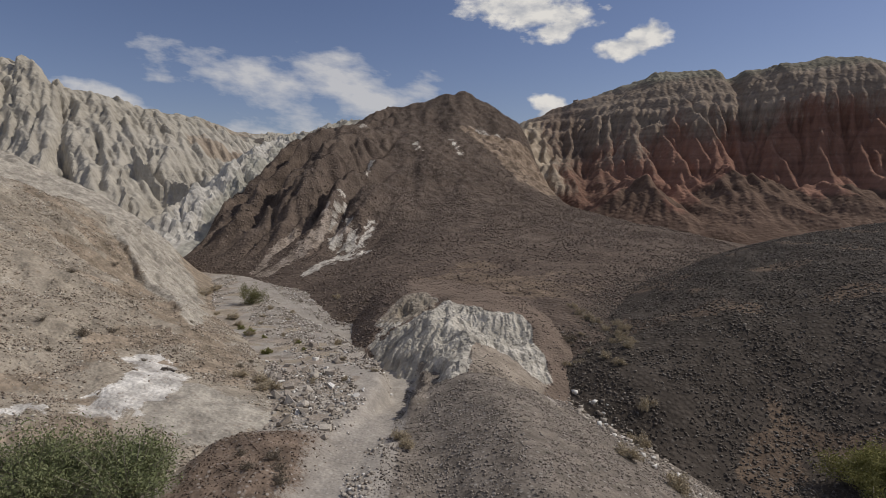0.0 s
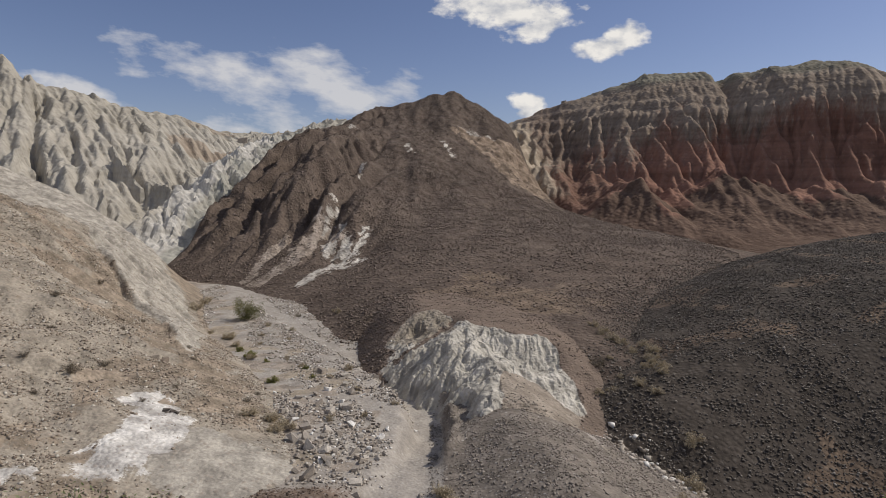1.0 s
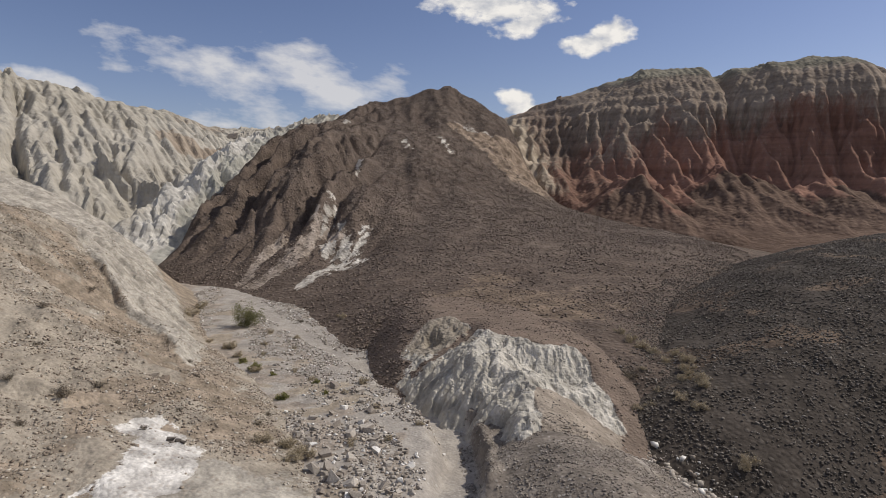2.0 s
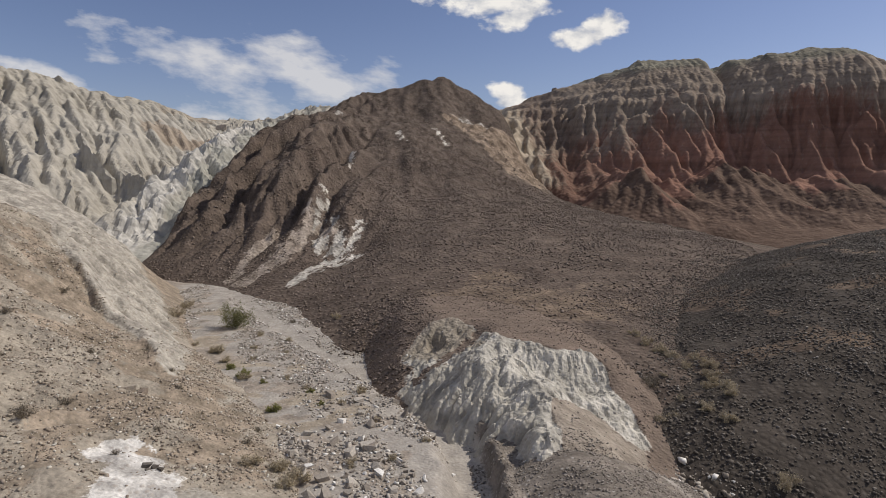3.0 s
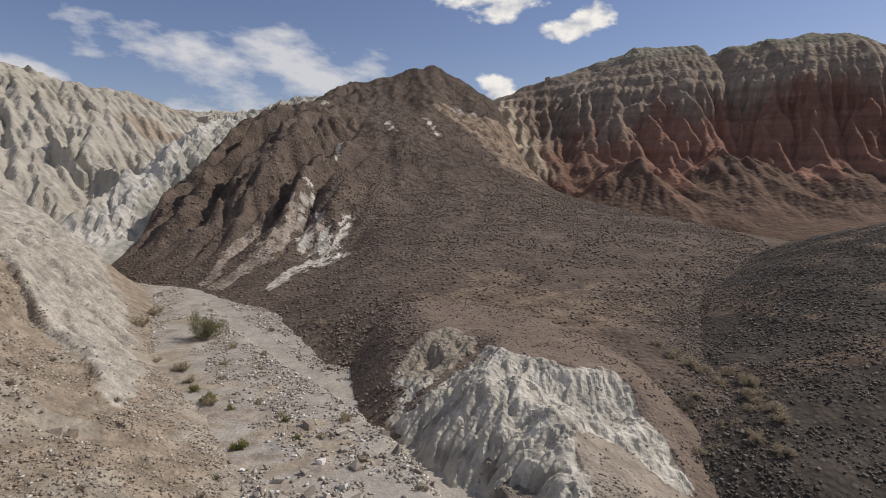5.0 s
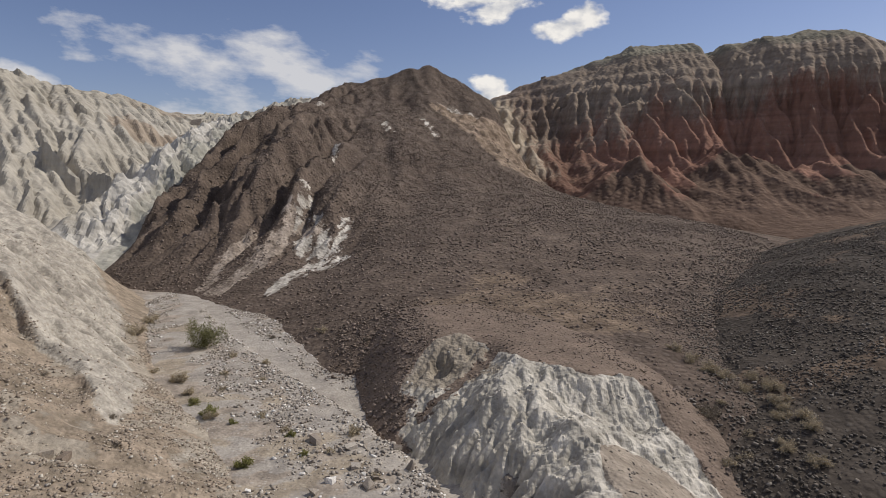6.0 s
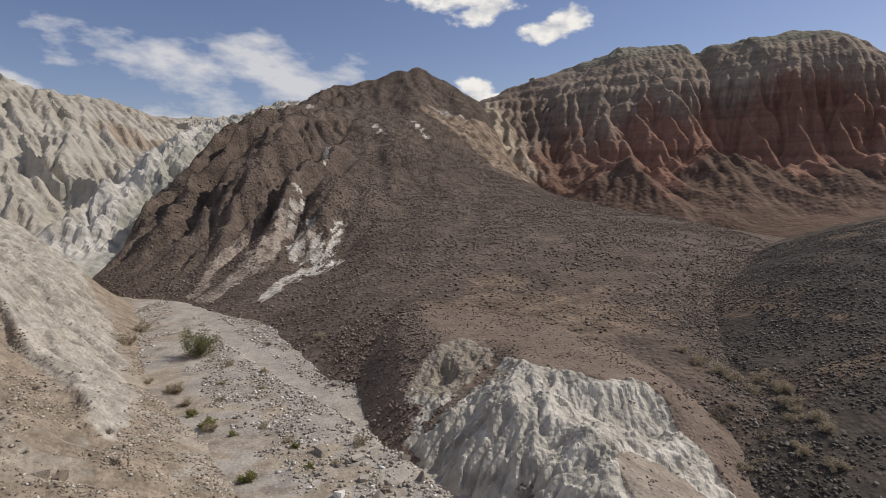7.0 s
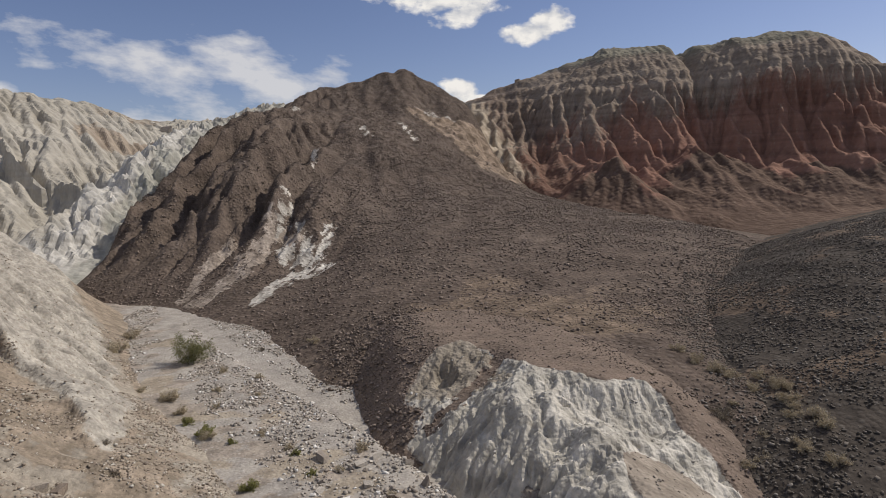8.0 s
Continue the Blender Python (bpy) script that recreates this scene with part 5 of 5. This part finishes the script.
# ---- shrubs ----
def leaf_material(name, a, b, rough=0.8):
    m, t, p = tree_of(name)
    geo = t.nodes.new("ShaderNodeNewGeometry")
    colour = mixed(t, geo.outputs["Random Per Island"], a, b)
    t.links.new(colour, p.inputs["Base Color"])
    p.inputs["Roughness"].default_value = rough
    p.inputs["Specular IOR Level"].default_value = 0.2
    back = t.nodes.new("ShaderNodeBsdfTranslucent")
    t.links.new(colour, back.inputs["Color"])
    both = t.nodes.new("ShaderNodeMixShader")
    both.inputs[0].default_value = 0.25
    out = t.nodes["Material Output"]
    t.links.new(p.outputs[0], both.inputs[1])
    t.links.new(back.outputs[0], both.inputs[2])
    t.links.new(both.outputs[0], out.inputs["Surface"])
    return m


M_TWIG = leaf_material("grey_twig", (0.28, 0.245, 0.2), (0.48, 0.435, 0.37))
M_STRAW = leaf_material("straw", (0.36, 0.30, 0.21), (0.55, 0.475, 0.35))
M_OLIVE = leaf_material("olive_leaf", (0.14, 0.145, 0.065), (0.26, 0.25, 0.125))
M_GREEN = leaf_material("green_leaf", (0.155, 0.185, 0.085), (0.28, 0.30, 0.165))
M_BRUSH = leaf_material("dark_brush", (0.15, 0.125, 0.095), (0.27, 0.23, 0.18))
M_LIME = leaf_material("yellow_green_leaf", (0.18, 0.185, 0.06), (0.32, 0.30, 0.125))


def shrub(name, seed, radius, height, stems, leaves, leaf, leaf_matter, thick, label, category="shrub", spread=1.0, low=0.25, clumps=9):
    """A shrub on an Empty at its foot: bent tapering stems, and small leaves in uneven clumps round their outer halves."""
    r = np.random.default_rng(seed)
    root = new(name)
    root.empty_display_size = 0.1
    verts, faces, tips = [], [], []
    heads = r.normal(0, 1, (clumps, 3)) * np.array([0.5, 0.5, 0.22]) + np.array([0, 0, 0.62])
    for k in range(stems):
        aim = heads[k % clumps] + r.normal(0, 0.2, 3)
        aim[2] = max(aim[2], low * r.random())
        aim /= max(1.0, math.sqrt((aim[0] ** 2 + aim[1] ** 2) + (aim[2] * 0.95) ** 2))
        end = aim * np.array([radius * spread, radius * spread, height]) * r.uniform(0.75, 1.1)
        mid = end * 0.5 + np.array([0, 0, 0.16 * height]) * r.uniform(-0.4, 1) + r.normal(0, 0.06 * radius, 3)
        t = np.linspace(0, 1, 5)[:, None]
        pts = 2 * t * (1 - t) * mid + t * t * end
        for i, p in enumerate(pts):
            w = thick * (1 - 0.8 * i / 4)
            for j in range(3):
                a = 2.094 * j + k
                verts.append(p + w * np.array([math.cos(a), math.sin(a), 0.3 * math.sin(a)]))
            if i:
                n = len(verts)
                for j in range(3):
                    faces.append((n - 6 + j, n - 6 + (j + 1) % 3, n - 3 + (j + 1) % 3, n - 3 + j))
        tips.append(pts)
    part("branchwork", mesh_of("branchwork", verts, faces, M_TWIG), root)
    tips = np.array(tips)
    which, at = r.integers(0, stems, leaves), r.uniform(0.35, 1.0, leaves) ** 0.7
    a, b = tips[which, 3], tips[which, 4]
    c = tips[which, 2]
    base = np.where(at[:, None] > 0.75, a + (b - a) * ((at - 0.75) * 4)[:, None], c + (a - c) * np.clip((at - 0.5) * 4, 0, 1)[:, None])
    base = base + r.normal(0, 0.075 * radius, (leaves, 3)) * np.array([1, 1, 0.8])
    base[:, 2] = np.maximum(base[:, 2], 0.02)
    d1, d2 = r.normal(0, 1, (leaves, 3)), r.normal(0, 1, (leaves, 3))
    d1 /= np.linalg.norm(d1, axis=1)[:, None]
    d2 = d2 - (d1 * d2).sum(1)[:, None] * d1
    d2 /= np.linalg.norm(d2, axis=1)[:, None]
    L = leaf * r.uniform(0.6, 1.3, leaves)[:, None]
    v = np.stack([base - d1 * L, base + d2 * L * 0.38, base + d1 * L, base - d2 * L * 0.38], 1).reshape(-1, 3)
    me = bpy.data.meshes.new("foliage")
    me.vertices.add(len(v))
    me.vertices.foreach_set("co", v.astype(np.float32).ravel())
    me.loops.add(leaves * 4)
    me.loops.foreach_set("vertex_index", np.arange(leaves * 4, dtype=np.int32))
    me.polygons.add(leaves)
    me.polygons.foreach_set("loop_start", np.arange(0, leaves * 4, 4, dtype=np.int32))
    me.update(calc_edges=True)
    me.materials.append(leaf_matter)
    part("foliage", me, root)
    return tagged(root, label, category)


ALL_FORMS = (land_ground, land_main, land_left, land_bluff, land_dark)


def stand(root, x, y, scale=1.0, turn=0.0, forms=ALL_FORMS, sink=0.03):
    x_in_bluff = -6.4 < x < 8.6 and 22.4 < y < 44
    use = [f for f in forms if (f is not land_bluff or x_in_bluff) and (f is not land_dark or x > 8) and (f is not land_left or x < -4) and (f is not land_main or y > 24)]
    return Matrix.Translation((x, y, top_of(x, y, use) - sink)) @ Matrix.Rotation(turn, 4, "Z") @ Matrix.Diagonal((scale, scale, scale, 1))


def plant_group(kinds, places, group):
    """Each kind stands once in person and then as copies."""
    r = random.Random(len(places) * 7 + len(group))
    fresh = list(kinds)
    for k, (x, y, scale) in enumerate(places):
        m = stand(None, x, y, scale, r.uniform(0, 6.28))
        if fresh:
            ob = fresh.pop()
            ob.matrix_world = m
        else:
            ob = copy_thing(kinds[k % len(kinds)], m @ Matrix.Diagonal((*[1 / c for c in kinds[k % len(kinds)].scale], 1)))
        tagged(ob, group=group)


dry = [shrub("dry_shrub", 20 + k, 0.5, 0.5, 70, 1500, 0.032, M_STRAW, 0.006, "dry straw-coloured desert shrub on stony ground", clumps=7) for k in range(3)]
plant_group(dry, [(-19.7, 45.4, 1.5), (-20.9, 50.2, 1.4), (-14.3, 37.9, 1.1), (-5.8, 31.4, 0.8), (-8.9, 45.2, 0.9), (8.4, 34.3, 0.95), (9.4, 32.1, 0.84), (9.9, 30.8, 0.95), (6.4, 28.1, 0.63), (9.6, 28.7, 0.95), (7.1, 26.2, 0.84), (7.8, 29.3, 0.63),
                  (-4.9, 28.1, 0.5), (-3, 26.3, 0.5), (-8.6, 24, 0.85), (-7.8, 24.1, 1), (-7, 23.6, 1.1), (-7.3, 22.9, 0.8), (-1.1, 18.6, 0.9), (-0.7, 17.9, 0.8), (6.9, 19.4, 1.2), (8.3, 18.4, 1.4), (8.2, 22.3, 1.2), (9.2, 24.2, 1.1),
                  (8.7, 33.4, 1.1), (9, 32.9, 0.95), (10.2, 33, 0.84), (10.5, 31.6, 0.73), (9.3, 29.8, 0.84), (8.8, 27.3, 0.84), (7.7, 30.9, 0.53), (-16.2, 39.4, 0.6), (-5.5, 24.6, 0.6), (-4.2, 24.9, 0.55), (8.1, 35.4, 0.84), (-14.7, 38.1, 0.7),
                  (-13.4, 36.3, 0.8), (-11.6, 33.6, 0.8), (-12.1, 36.6, 0.5), (-10.6, 37.6, 0.5), (-12.6, 38.5, 0.5), (-9.6, 33.5, 0.5), (-8.4, 32, 0.5), (-6.5, 30, 0.5), (-11, 40, 0.6), (-13, 41.5, 0.7), (10, 29.4, 1), (10.3, 31.9, 0.94),
                  (9.7, 30.3, 0.78), (8.3, 28.2, 0.86), (7.1, 28.4, 0.86)], "dry shrubs")
green = [shrub("green_shrub", 40 + k, 0.42, 0.38, 60, 1600, 0.03, M_LIME, 0.006, "small yellow-green shrub on the wash floor", clumps=8) for k in range(2)]
plant_group(green, [(-9.3, 29.5, 1.0), (-12.8, 35.0, 0.85), (-11.8, 33.9, 1.1), (-8.1, 31.4, 0.6), (-7.4, 29.9, 0.55), (-10.6, 33.0, 0.6)], "green shrubs in the wash")
brush = [shrub("brush", 60 + k, 0.5, 0.42, 80, 700, 0.03, M_BRUSH, 0.006, "dark leafless brush on the slope", clumps=8) for k in range(2)]
plant_group(brush, [(6.9, 30.3, 1.3), (-15, 23.3, 1.01), (-14.6, 24.8, 0.65), (-16.5, 23.1, 0.58), (-18.6, 28.1, 0.72), (-20.4, 34.6, 0.79), (-15.8, 28.4, 0.65), (-17, 32.4, 0.50), (-9.2, 27, 0.50), (-9.2, 25.6, 0.58), (-12.5, 28.1, 0.65), (-13.3, 26.9, 0.43),
                    (-12.0, 22.6, 0.43), (-11.6, 24.4, 0.43), (-14.8, 21.1, 0.50), (-12.0, 45.9, 0.65), (-6, 42, 0.50), (5.5, 32.6, 0.43), (-17.5, 26.0, 0.50), (-22, 33, 0.58), (-13.7, 30.4, 0.43), (-4.6, 16.3, 0.8), (-4.2, 15.6, 0.7), (-5.6, 16.2, 0.6), (-4.0, 14.9, 0.8), (-5.1, 15.4, 0.6)], "dark brush")
creosote = shrub("creosote_bush", 80, 1.15, 1.25, 70, 5200, 0.035, M_OLIVE, 0.012, "open olive-green desert bush in the wash", clumps=12)
creosote.matrix_world = stand(creosote, -15.2, 43.6, 1.3)
for k, (x, y, r, h) in enumerate([(-10.2, 14.2, 2.1, 1.75), (-7.9, 14.3, 2.0, 1.85)]):
    big = shrub("desert_tree", 90 + k, r, h, 260, 13500, 0.052, M_GREEN, 0.02, "dense green bushy tree with bare grey lower branches", "tree", clumps=24, low=0.1)
    big.matrix_world = stand(big, x, y, 1.0, 0.6)
    tagged(big, group="bushy trees by the mound")
bare = shrub("bare_shrub", 97, 1.3, 0.9, 90, 120, 0.04, M_TWIG, 0.016, "leafless grey shrub in front of the green trees", clumps=12, low=0.05)
bare.matrix_world = stand(bare, -8.9, 13.2, 1.3, 0.3)
corner = shrub("desert_bush", 95, 2.1, 1.5, 70, 14000, 0.05, M_LIME, 0.015, "yellow-green bush at the foot of the dark stony slope", "bush", clumps=12)
corner.matrix_world = stand(corner, 16.4, 20.6, 1.0, 0.2)
